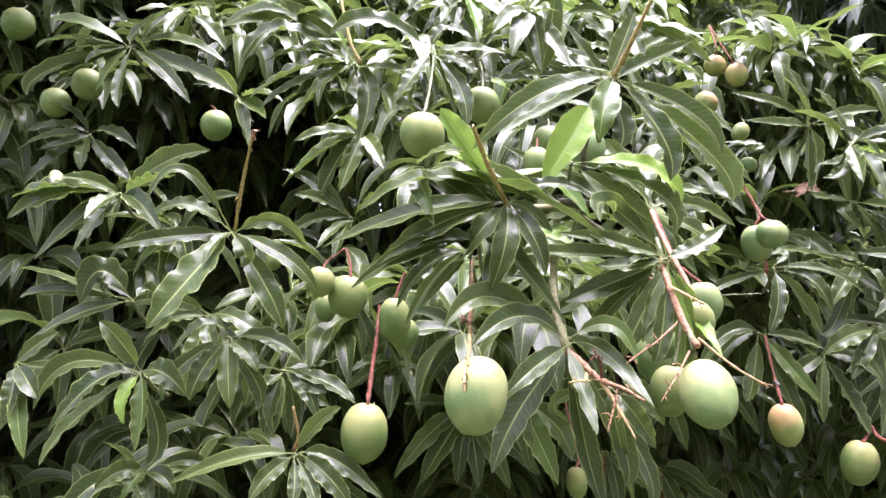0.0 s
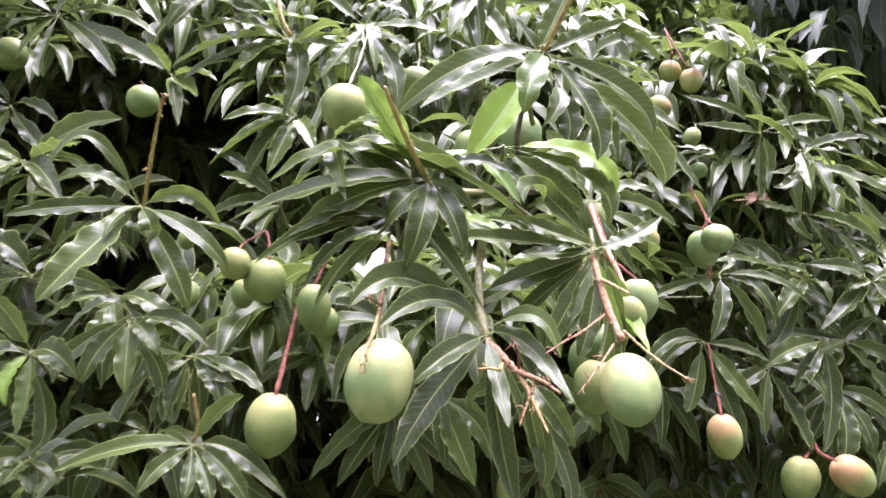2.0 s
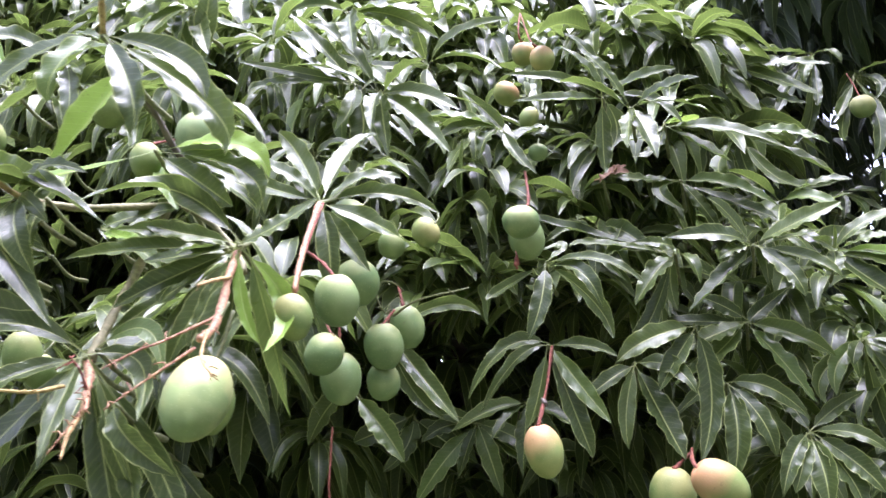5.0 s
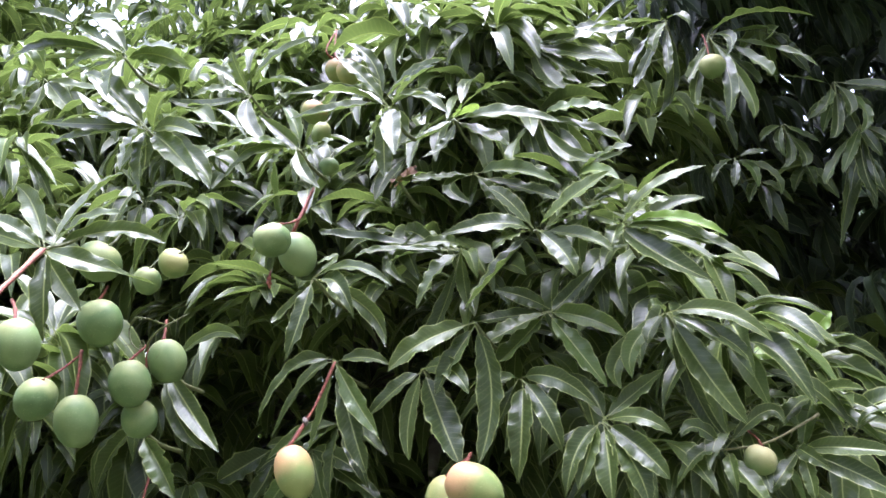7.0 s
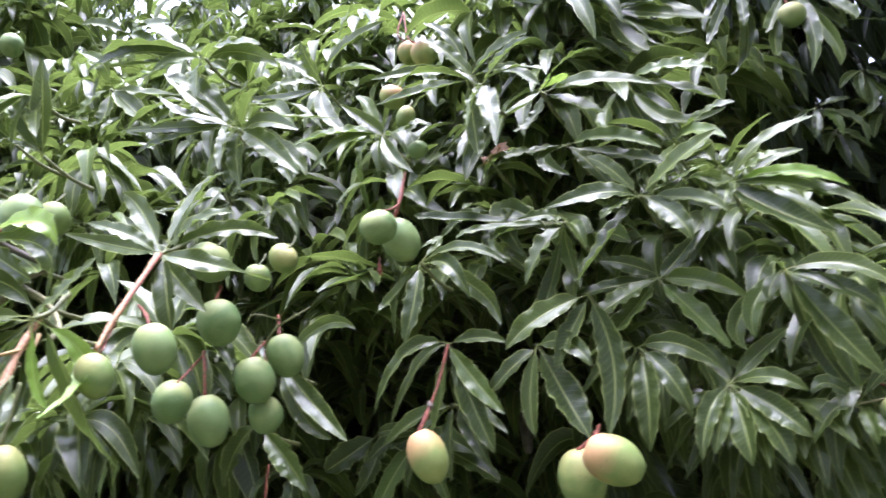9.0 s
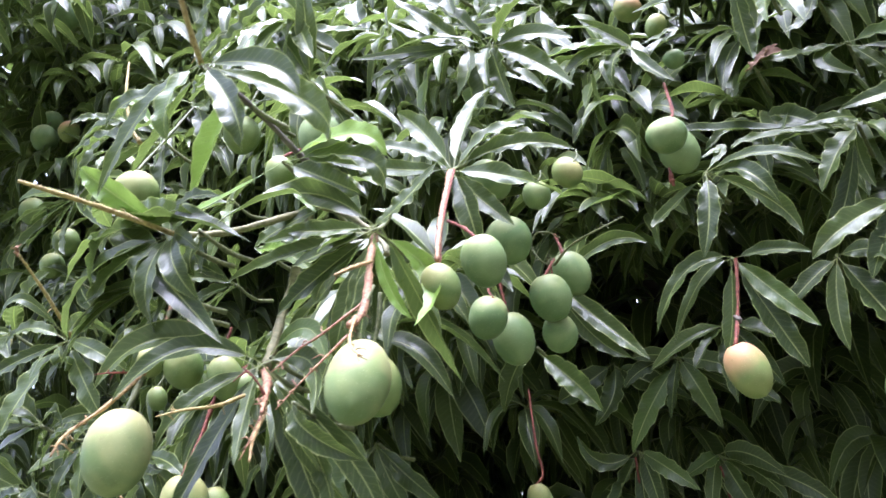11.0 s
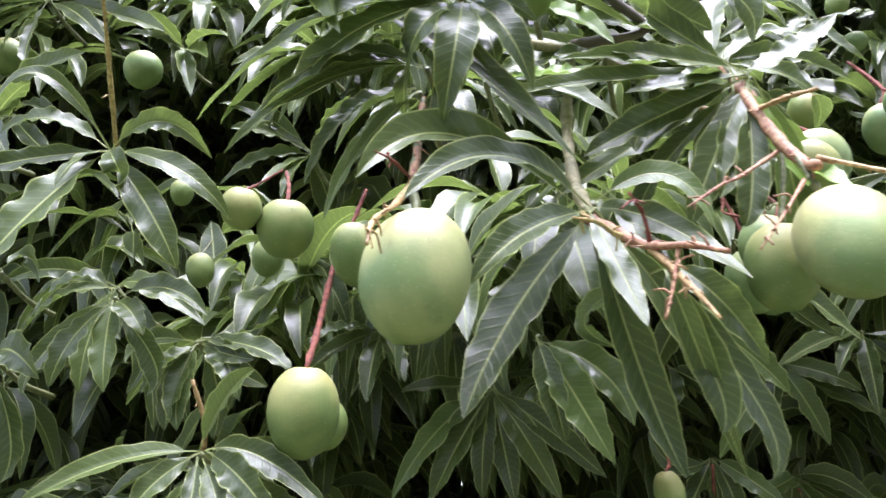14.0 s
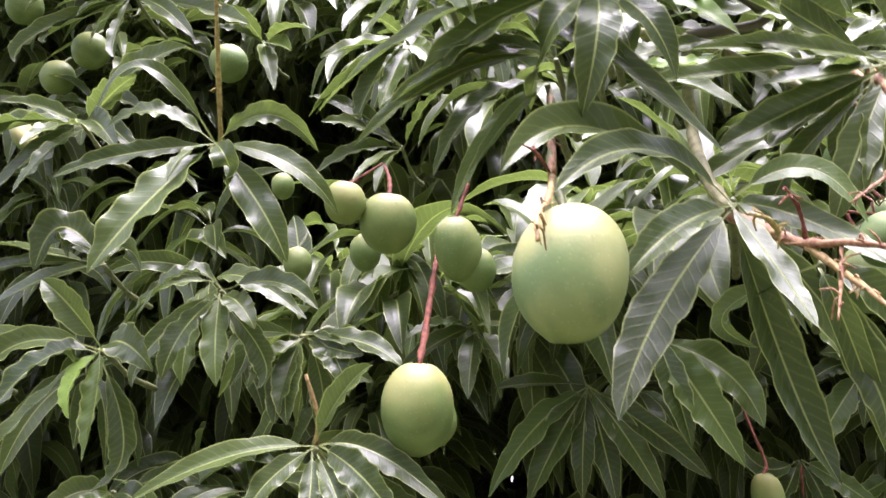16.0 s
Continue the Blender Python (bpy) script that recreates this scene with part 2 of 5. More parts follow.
def blades(base, ctrl, tip, width, face, steps, cells, seeds, petiole=0.12):
    """Many leaf blades at once: each follows a bow from base by ctrl to tip, folded along the midrib, with wavy margins and a drawn-out tip.
    face: the way its upper side looks. Gives points, faces and the u, v of each corner."""
    count = len(base)
    t = np.linspace(0, 1, steps + 1)[None, :, None]
    b, c, e = base[:, None], ctrl[:, None], tip[:, None]
    spine = (1 - t) ** 2 * b + 2 * t * (1 - t) * c + t ** 2 * e
    tangent = unit(2 * (1 - t) * (c - b) + 2 * t * (e - c))
    normal = face[:, None] - (face[:, None] * tangent).sum(-1, keepdims=True) * tangent
    normal = unit(normal)
    side = np.cross(tangent, normal)
    v = np.linspace(0, 1, steps + 1)
    w = np.clip((v - petiole) / (1 - petiole), 0, 1)
    shape = (w ** 0.62) * ((1 - w) ** 0.88)
    shape = shape / shape.max()
    half = 0.5 * width[:, None] * np.maximum(shape, 0)[None, :]
    half = np.maximum(half, np.where(v < 0.93, 0.0012, 0.0003)[None, :])
    s = np.linspace(-1, 1, cells + 1)
    r = np.random.default_rng(seeds)
    fold = r.uniform(0.18, 0.62, (count, 1, 1))
    wave = r.uniform(0.05, 0.20, (count, 1, 1))
    turns = np.minimum(r.uniform(22, 46, (count, 1, 1)), steps * 1.3)
    lag = r.uniform(0, 6.3, (count, 1, 2))
    twist = r.uniform(-0.7, 0.7, (count, 1, 1))
    rough_edge = r.uniform(0.02, 0.08, (count, 1, 1))
    pick = (s > 0).astype(int)
    gust = np.sin(turns * v[None, :, None] + lag[:, :, pick]) + 0.8 * np.sin(turns * 0.43 * v[None, :, None] + 2 * lag[:, :, pick])
    ripple = wave * gust * np.abs(s)[None, None, :] ** 3
    lift = (fold * np.abs(s)[None, None, :] + ripple + twist * (v[None, :, None] - 0.3) * s[None, None, :]) * half[:, :, None]
    wide = s[None, None, :] * half[:, :, None] * (1 + rough_edge * (np.sin(turns * 0.8 * v[None, :, None] + lag[:, :, pick] + 1.0) + 0.7 * np.sin(turns * 1.55 * v[None, :, None] + 3 * lag[:, :, pick])) * (np.abs(s)[None, None, :] ** 4))
    pts = spine[:, :, None, :] + side[:, :, None, :] * wide[..., None] + normal[:, :, None, :] * lift[..., None]
    row = cells + 1
    i, j = np.meshgrid(np.arange(steps), np.arange(cells), indexing="ij")
    quad = np.stack([i * row + j, i * row + j + 1, (i + 1) * row + j + 1, (i + 1) * row + j], -1).reshape(-1, 4)
    quads = (quad[None] + (np.arange(count) * (steps + 1) * row)[:, None, None]).reshape(-1, 4)
    uu = np.broadcast_to(((s + 1) / 2)[None, None, :], pts.shape[:3]).reshape(-1)
    vv = np.broadcast_to(v[None, :, None], pts.shape[:3]).reshape(-1)
    return pts.reshape(-1, 3), quads, np.stack([uu, vv], -1)


def sheet_mesh(name, pts, quads, uvs, mat):
    me = bpy.data.meshes.new(name)
    me.vertices.add(len(pts))
    me.vertices.foreach_set("co", pts.astype(np.float32).ravel())
    me.loops.add(quads.size)
    me.loops.foreach_set("vertex_index", quads.astype(np.int32).ravel())
    me.polygons.add(len(quads))
    me.polygons.foreach_set("loop_start", np.arange(0, quads.size, 4, dtype=np.int32))
    me.polygons.foreach_set("use_smooth", np.ones(len(quads), dtype=bool))
    layer = me.uv_layers.new(name="UVMap")
    layer.data.foreach_set("uv", uvs[quads.ravel()].astype(np.float32).ravel())
    me.materials.append(mat)
    me.update(calc_edges=True)
    return me


def tube(name, points, radii, mat, parent, label="", knobs=0.0):
    """A tapered round stem along a smooth line through the points, a little knotty."""
    P = np.array(points, float)
    R = np.array(radii, float) if len(radii) == len(P) else np.linspace(radii[0], radii[-1], len(P))
    Q = np.vstack([2 * P[0] - P[1], P, 2 * P[-1] - P[-2]])
    line, size = [], []
    for k in range(len(P) - 1):
        for a in np.linspace(0, 1, 6, endpoint=False):
            p0, p1, p2, p3 = Q[k:k + 4]
            line.append(0.5 * (2 * p1 + (p2 - p0) * a + (2 * p0 - 5 * p1 + 4 * p2 - p3) * a * a + (3 * p1 - p0 - 3 * p2 + p3) * a ** 3))
            size.append(R[k] * (1 - a) + R[k + 1] * a)
    line.append(P[-1]), size.append(R[-1])
    line, size = np.array(line), np.array(size)
    if knobs:
        size = size * (1 + knobs * rng.uniform(-1, 1, len(size)))
        line = line + rng.normal(0, 0.25, line.shape) * size[:, None] * knobs
    sides = 8
    tan = unit(np.gradient(line, axis=0))
    ref = np.where(np.abs(tan[:, 2:3]) > 0.9, np.array([[1.0, 0, 0]]), UP[None])
    a = unit(np.cross(tan, ref))
    b = np.cross(tan, a)
    turn = np.linspace(0, 2 * math.pi, sides, endpoint=False)
    ring = line[:, None] + size[:, None, None] * (np.cos(turn)[None, :, None] * a[:, None] + np.sin(turn)[None, :, None] * b[:, None])
    verts = ring.reshape(-1, 3)
    faces = [(i * sides + j, i * sides + (j + 1) % sides, (i + 1) * sides + (j + 1) % sides, (i + 1) * sides + j) for i in range(len(line) - 1) for j in range(sides)]
    faces += [tuple(range(sides))[::-1], tuple((len(line) - 1) * sides + j for j in range(sides))]
    me = bpy.data.meshes.new(name)
    me.from_pydata([tuple(p) for p in verts], [], faces)
    me.polygons.foreach_set("use_smooth", np.ones(len(faces), dtype=bool))
    me.materials.append(mat)
    me.update()
    ob = new(name, me)
    if parent is not None:
        ob.parent = parent
    return tagged(ob, label)


# ---- the setting ----
def ground():
    me = bpy.data.meshes.new("ground")
    bm = bmesh.new()
    bmesh.ops.create_grid(bm, x_segments=60, y_segments=60, size=1.0)
    for p in bm.verts:
        p.co.x, p.co.y = 400 * p.co.x * abs(p.co.x) ** 1.5, 400 * p.co.y * abs(p.co.y) ** 1.5
        p.co.z = 0.05 * noise.noise((p.co.x * 0.6, p.co.y * 0.6, 0))
    bm.to_mesh(me), bm.free()
    me.materials.append(ground_material())
    tagged(new("ground", me), "shaded bare earth and thin grass under trees", "ground", kind="structure")


ground()

# ---- the mango tree ----
mango_tree = tagged(new("mango_tree"), "leafy mango tree with drooping dark leaves and unripe fruit", "tree")
tube("trunk", [(0.5, 3.7, -0.1), (0.46, 3.66, 0.5), (0.5, 3.6, 1.1), (0.42, 3.5, 1.8)], [0.24, 0.19, 0.165, 0.15], bark, mango_tree, "grey cracked trunk", 0.06)
for way, size in (((-1.6, 2.7, 2.5), 0.05), ((0.1, 2.5, 2.5), 0.055), ((1.3, 2.9, 2.4), 0.05), ((0.6, 4.6, 3.0), 0.06), ((-0.8, 4.2, 2.8), 0.05), ((0.6, 2.7, 1.7), 0.035)):
    a, b = np.array((0.43, 3.51, 1.75)), np.array(way)
    tube("limb", [a, a * 0.6 + b * 0.4 + (0, 0, 0.15), a * 0.25 + b * 0.75 + (0, 0, 0.12), b], [0.08, 0.06, size * 0.8, size * 0.35], bark, mango_tree, "", 0.08)


def front(x, z):
    """How far ahead (y) the outside of the crown lies, place by place."""
    knots = np.array(CROWN)
    d = (knots[:, 0] - x) ** 2 + (knots[:, 1] - z) ** 2 + 0.004
    w = d ** -2
    return float((w * knots[:, 2]).sum() / w.sum())


CROWN = [
    (-1.6, 1.6, 1.5), (-1.6, 2.4, 1.8), (-0.75, 2.45, 1.80), (-0.5, 2.0, 1.50), (-0.45, 1.7, 1.46), (-0.2, 1.58, 1.5),
    (-0.5, 2.3, 1.76), (0.0, 2.3, 1.58), (0.1, 1.9, 1.60), (0.25, 1.55, 1.94), (0.25, 2.1, 1.62), (0.5, 1.95, 1.95),
    (0.75, 1.8, 2.2), (0.75, 2.1, 1.95), (0.77, 2.55, 2.10), (0.45, 2.5, 1.86), (0.5, 2.65, 2.1), (1.0, 2.1, 1.98),
    (1.1, 1.75, 2.06), (1.0, 1.5, 2.12), (1.45, 1.6, 2.16), (1.35, 1.83, 2.12), (1.6, 1.78, 2.45), (1.1, 2.28, 2.05),
    (1.15, 2.6, 2.3), (-0.23, 3.0, 2.02), (0.16, 3.36, 2.85), (-0.6, 4.2, 3.45), (1.0, 3.1, 2.7), (0.6, 4.1, 3.6),
    (-1.7, 3.2, 2.1), (0.3, 1.2, 2.1), (-0.4, 1.2, 1.5),
]


def whorls(hubs, axes, leaves, length, droop, seed):
    """Leaf bows for shoots of which each bears a ring of leaves round its axis."""
    r = np.random.default_rng(seed)
    n = len(hubs)
    k = leaves
    axis = unit(axes)
    a = unit(np.cross(axis, r.normal(size=(n, 3))))
    b = np.cross(axis, a)
    turn = (np.arange(k)[None] / k * 2 * math.pi * 1.0 + r.uniform(0, 6.3, (n, 1)) + r.normal(0, 0.25, (n, k)))[..., None]
    open_ = r.uniform(-0.15, 0.75, (n, k, 1))
    way = unit(np.cos(turn) * a[:, None] + np.sin(turn) * b[:, None] + open_ * axis[:, None])
    size = length * r.uniform(0.72, 1.2, (n, k, 1)) * r.uniform(0.85, 1.12, (n, 1, 1))
    sag = droop * r.uniform(0.5, 1.4, (n, k, 1))
    base = np.broadcast_to(hubs[:, None], (n, k, 3)) - axis[:, None] * r.uniform(0, 0.035, (n, k, 1))
    ctrl = base + way * size * 0.5 + UP * size * r.uniform(0.05, 0.22, (n, k, 1))
    tip = base + unit(way * (1 - 0.45 * sag) - UP * sag) * size * 0.96
    face = UP * 0.60 + axis[:, None] * 0.70 + way * 0.15 + r.normal(0, 0.22, (n, k, 3))
    keep = r.random((n, k)) > 0.08
    wide = (size[..., 0] * r.uniform(0.20, 0.27, (n, k)))
    return base[keep], ctrl[keep], tip[keep], wide[keep], face[keep]


def foliage(name, parent, label, hubs, axes, leaves, length, droop, steps, cells, mat, seed):
    base, ctrl, tip, wide, face = whorls(hubs, axes, leaves, length, droop, seed)
    pts, quads, uvs = blades(base, ctrl, tip, wide, face, steps, cells, seed)
    ob = new(name, sheet_mesh(name, pts, quads, uvs, mat))
    ob.parent = parent
    return tagged(ob, label, kind="stuff")


def edge(z):
    """How far the crown reaches to the side of the other tree, at that height."""
    return 1.2 if z > 2.3 else 1.2 + (2.3 - z) * 0.6


HUBS = []
# dark hollows between the shoots: x, z and reach
HOLLOWS = [(-0.62, 2.30, 0.09), (-0.45, 2.24, 0.09), (-0.30, 2.20, 0.07), (-0.20, 2.12, 0.09), (-0.60, 2.52, 0.10), (-0.42, 2.50, 0.08), (-0.78, 2.40, 0.10), (-0.49, 2.38, 0.10), (-0.35, 2.33, 0.10), (-0.08, 2.21, 0.07), (0.62, 1.93, 0.13), (0.62, 1.70, 0.17), (0.46, 1.71, 0.14), (0.44, 1.95, 0.10), (0.01, 1.77, 0.08), (0.43, 1.71, 0.12), (0.58, 1.63, 0.12), (0.42, 1.85, 0.10), (0.71, 1.64, 0.10), (-0.97, 2.47, 0.08), (-0.59, 2.41, 0.08), (-0.83, 2.36, 0.08), (-0.96, 2.29, 0.08), (-0.43, 2.42, 0.08), (-0.35, 2.32, 0.08), (-0.27, 2.34, 0.08), (-0.62, 2.29, 0.08), (-0.60, 2.60, 0.08), (-1.03, 2.52, 0.08), (-0.82, 2.59, 0.08), (-0.26, 1.84, 0.07), (-0.21, 1.76, 0.07), (-0.27, 1.76, 0.07), (-0.18, 1.70, 0.07), (-0.11, 1.80, 0.07), (0.43, 1.75, 0.07), (0.43, 1.69, 0.07), (0.26, 1.71, 0.07), (0.01, 1.69, 0.07), (0.58, 1.80, 0.07), (0.63, 1.70, 0.07), (0.28, 1.73, 0.07), (0.93, 1.74, 0.07), (0.99, 1.65, 0.07), (0.49, 1.95, 0.07)]


def scatter(count, xs, zs, near, far, seed, clear=0.0):
    r = np.random.default_rng(seed)
    out, ax = [], []
    while len(out) < count:
        x, z = r.uniform(*xs), r.uniform(*zs)
        if x > edge(z) - 0.06:
            continue
        y = front(x, z) + r.uniform(near, far)
        y = max([y] + [h[1] + 0.17 for h in HUBS if (x - h[0]) ** 2 + (z - h[2]) ** 2 < 0.17 ** 2])
        if clear and min((x - h[0]) ** 2 + (z - h[2]) ** 2 for h in HUBS) < clear ** 2:
            continue
        if any((x - a) ** 2 + (z - b) ** 2 < c * c for a, b, c in HOLLOWS) and far < 1.3:
            continue
        low = z < 1.78 - 0.12 * abs(x - 0.6) if x > 0.1 else z < 1.5 + 0.14 * (x > -0.3)
        if low and x > -0.6:
            if r.random() < 0.85:
                continue
            y += 0.9
        out.append((x, y, z))
        lean = 0.35 + 0.9 * max(0.0, min(1.0, (z - 2.1) / 0.6))
        ax.append((r.normal(0, 0.4), -0.9 + 0.45 * min(1.0, max(0.0, z - 2.3)) + r.normal(0, 0.25), lean + r.normal(0, 0.3)))
    return np.array(out), np.array(ax)


# the crown's highest shoots
r = np.random.default_rng(16)
peak = np.stack([r.uniform(-2.7, 0.3, 230), r.uniform(2.7, 4.0, 230), r.uniform(3.8, 4.95, 230)], -1)
foliage("bough", mango_tree, "overhanging leafy bough, in part added for shade", peak, r.normal(0, 0.4, (len(peak), 3)) + (0, -0.6, 0.5), 9, 0.195, 0.6, 8, 2, leaf_mass, 17)

# a leafy bough higher up on one side, added out of view for shade
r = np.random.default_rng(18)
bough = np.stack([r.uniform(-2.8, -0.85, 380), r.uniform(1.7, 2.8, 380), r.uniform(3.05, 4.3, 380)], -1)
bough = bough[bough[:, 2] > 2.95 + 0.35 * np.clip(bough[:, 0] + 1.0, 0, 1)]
foliage("bough", mango_tree, "overhanging leafy bough, in part added for shade", bough, r.normal(0, 0.4, (len(bough), 3)) + (0, -0.4, 0.6), 9, 0.195, 0.6, 8, 2, leaf_mass, 19)

# unseen near end, added over that side to shade the leaves below
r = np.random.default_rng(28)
shade_eave = np.stack([r.uniform(-2.1, -0.75, 75), r.uniform(1.15, 1.6, 75), r.uniform(3.1, 3.6, 75)], -1)
foliage("bough", mango_tree, "overhanging leafy bough, in part added for shade", shade_eave, r.normal(0, 0.4, (len(shade_eave), 3)) + (0, -0.3, 0.7), 9, 0.195, 0.5, 8, 2, leaf_mass, 29)

# the inside and the back of the crown
r = np.random.default_rng(21)
core = r.normal(size=(2600, 3))
core = unit(core) * r.uniform(0.35, 1.0, (2600, 1)) ** 0.6 * (2.6, 2.2, 2.6) + (-0.1, 4.4, 2.0)
core = core[(core[:, 2] > 0.45)]
core = core[[p[1] > front(p[0], min(p[2], 4.6)) + (0.6 if p[2] > 1.8 else 0.85) and p[0] < edge(p[2]) + 0.35 * (p[1] - 2.2) for p in core]]
foliage("inner_foliage", mango_tree, "shaded leaves deep in the crown", core, unit(core - (0.1, 3.75, 1.4)) + (0, 0, 0.3), 10, 0.26, 0.6, 5, 2, leaf_mass, 22)


r = np.random.default_rng(23)
low = np.stack([r.uniform(-1.2, 1.2, 420), r.uniform(2.5, 4.6, 420), r.uniform(0.6, 1.75, 420)], -1)
low[low[:, 1] > 3.3] += (0, 0, 0.25)
foliage("inner_foliage", mango_tree, "shaded leaves deep in the crown", low, r.normal(0, 0.4, (len(low), 3)) + (0, -0.7, 0.2), 9, 0.22, 0.8, 8, 2, leaf_mass, 24)

# the crown goes on to that side, out of the light
r = np.random.default_rng(25)
wing = np.stack([r.uniform(-5.0, -1.15, 800), r.uniform(1.9, 4.2, 800), r.uniform(0.5, 3.8, 800)], -1)
wing = wing[wing[:, 1] > 1.9 - 0.12 * (wing[:, 0] + 1.2)]
foliage("inner_foliage", mango_tree, "shaded leaves deep in the crown", wing, r.normal(0, 0.4, (len(wing), 3)) + (0, -0.7, 0.3), 10, 0.24, 0.7, 6, 2, leaf_mass, 26)


# ---- the tree beside it ----
shade_tree = tagged(new("mango_tree"), "taller mango tree in deep shade with hanging leaves", "tree")
tube("trunk", [(3.3, 4.6, -0.1), (3.25, 4.55, 1.2), (3.2, 4.5, 2.6)], [0.2, 0.16, 0.12], bark, shade_tree, "", 0.06)
r = np.random.default_rng(31)
far_hubs = np.stack([r.uniform(1.42, 4.6, 330), r.uniform(3.0, 4.0, 330), r.uniform(0.4, 4.6, 330)], -1)
far_hubs = far_hubs[far_hubs[:, 0] > 1.46 + 0.25 * r.random(len(far_hubs))]
foliage("foliage", shade_tree, "long hanging leaves, coloured dark for shade", far_hubs, np.stack([r.normal(0, 0.5, len(far_hubs)), r.normal(-0.7, 0.3, len(far_hubs)), r.normal(-0.1, 0.3, len(far_hubs))], -1), 9, 0.20, 1.1, 8, 4, leaf_darkened, 32)
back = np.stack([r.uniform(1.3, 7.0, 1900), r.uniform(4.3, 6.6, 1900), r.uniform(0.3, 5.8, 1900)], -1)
foliage("inner_foliage", shade_tree, "shaded leaves deep in the crown", back, r.normal(0, 0.5, (1900, 3)) + (0, -0.5, 0.2), 10, 0.32, 0.8, 4, 2, leaf_darkened, 33)
# lower boughs added above the gap to shade the leaves in it
shade_roof = np.stack([r.uniform(1.5, 3.3, 170), r.uniform(2.3, 3.4, 170), r.uniform(3.1, 3.75, 170)], -1)
foliage("upper_foliage", shade_tree, "leafy boughs added overhead for shade", shade_roof, r.normal(0, 0.5, (len(shade_roof), 3)) + (0, -0.3, 0.4), 9, 0.24, 0.8, 5, 2, leaf_darkened, 35)
# upper boughs added over the gap to block the sky from above
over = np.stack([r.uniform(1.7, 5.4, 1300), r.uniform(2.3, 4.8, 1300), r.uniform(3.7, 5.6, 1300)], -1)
foliage("upper_foliage", shade_tree, "leafy boughs added overhead for shade", over, r.normal(0, 0.5, (len(over), 3)) + (0, -0.3, 0.4), 10, 0.28, 0.8, 5, 2, leaf_darkened, 34)


# ---- the tree behind ----
back_tree = tagged(new("mango_tree"), "tall shaded tree standing behind the fruiting one", "tree")
tube("trunk", [(-2.6, 7.2, -0.1), (-2.5, 7.1, 2.2), (-2.6, 7.2, 4.6)], [0.24, 0.19, 0.12], bark, back_tree, "", 0.06)
r = np.random.default_rng(51)
c = unit(r.normal(size=(1500, 3))) * r.uniform(0.3, 1, (1500, 1)) ** 0.5 * (4.2, 1.6, 2.9) + (-3.4, 6.9, 5.2)
foliage("foliage", back_tree, "loose leaves coloured dark for shade, with sky between", c, r.normal(0, 0.5, (1500, 3)) + (0, -0.5, 0.3), 9, 0.24, 0.8, 5, 2, leaf_darkened, 52)


# ---- woods behind ----
def far_woods():
    """A belt of trees round the clearing: thin trunks and loose crowns. Those behind the camera are unseen, added to
    block low sky.
    """
    woods = tagged(new("distant_trees"), "belt of leafy trees, the unseen near half added to block low sky", "trees", kind="stuff")
    r = np.random.default_rng(41)
    hubs = []
    for k in range(46):
        turn = 2 * math.pi * k / 46 + r.normal(0, 0.04)
        reach = r.uniform(15, 19) if math.sin(turn) > 0 else r.uniform(6.0, 9.0)
        # unseen trees on this side stand further off, to let in low light
        if math.sin(turn) <= 0 and math.cos(turn) < -0.35:
            reach += 4.0
        x, y = reach * math.cos(turn), 1.0 + reach * math.sin(turn)
        # unseen ones on the other side are taller, to cut more sky
        top = r.uniform(6.5, 9.0) if math.sin(turn) > 0 else r.uniform(7.5, 9.5) + (2.4 if math.cos(turn) > -0.2 else 0.0)
        tube("trunk", [(x, y, -0.1), (x + r.normal(0, 0.15), y, top * 0.45), (x + r.normal(0, 0.4), y, top * 0.9)], [0.16, 0.11, 0.04], bark, woods, "", 0.05)
        n = 70
        hubs.append(unit(r.normal(size=(n, 3))) * r.uniform(0.3, 1, (n, 1)) * (1.7, 1.5, top * 0.42) + (x, y, top * 0.55))
    hubs = np.vstack(hubs)
    foliage("foliage", woods, "", hubs, r.normal(0, 0.6, (len(hubs), 3)) + (0, -0.4, 0.3), 11, 0.62, 0.6, 3, 2, leaf_darkened, 42)


far_woods()


# ---- shoots with single leaves, stalks and fruit ----
def shoot(hub, tips, back=(0.008, 0.10, -0.025), young=(), label=""):
    """A twig that ends in a ring of leaves: the tips give where each leaf ends (x, y, z)."""
    hub = np.array(hub)
    seed = int(abs(hub[0] * 7919 + hub[2] * 104729 + hub[1] * 31) * 10) % 100000
    r = np.random.default_rng(seed)
    HUBS.append(hub)
    root = hub + np.array(back)
    twig = tube("twig", [root, hub * 0.5 + root * 0.5 + (0, 0, -0.015), hub], [0.0042, 0.0036, 0.0028], twig_green, mango_tree, "", 0.12)
    for k, tip in enumerate(tips):
        tip = np.array(tip[:3])
        way = tip - hub
        size = float(np.linalg.norm(way))
        base = hub + (root - hub) * r.uniform(0.0, 0.12)
        bow = r.uniform(0.08, 0.22)
        ctrl = base + way * r.uniform(0.42, 0.52) + UP * size * bow + np.array((0, -1, 0)) * size * bow * 0.8
        face = np.array((0.0, -0.72, 0.62)) + r.normal(0, 0.28, 3)
        wide = min(max(size, 0.12) * r.uniform(0.205, 0.26), 0.048)
        pts, quads, uvs = blades(base[None], ctrl[None], tip[None], np.array([wide]), face[None], 30, 6, seed + k)
        new("leaf", sheet_mesh("leaf", pts, quads, uvs, leaf_young if k in young else leaf_old)).parent = twig
    return twig


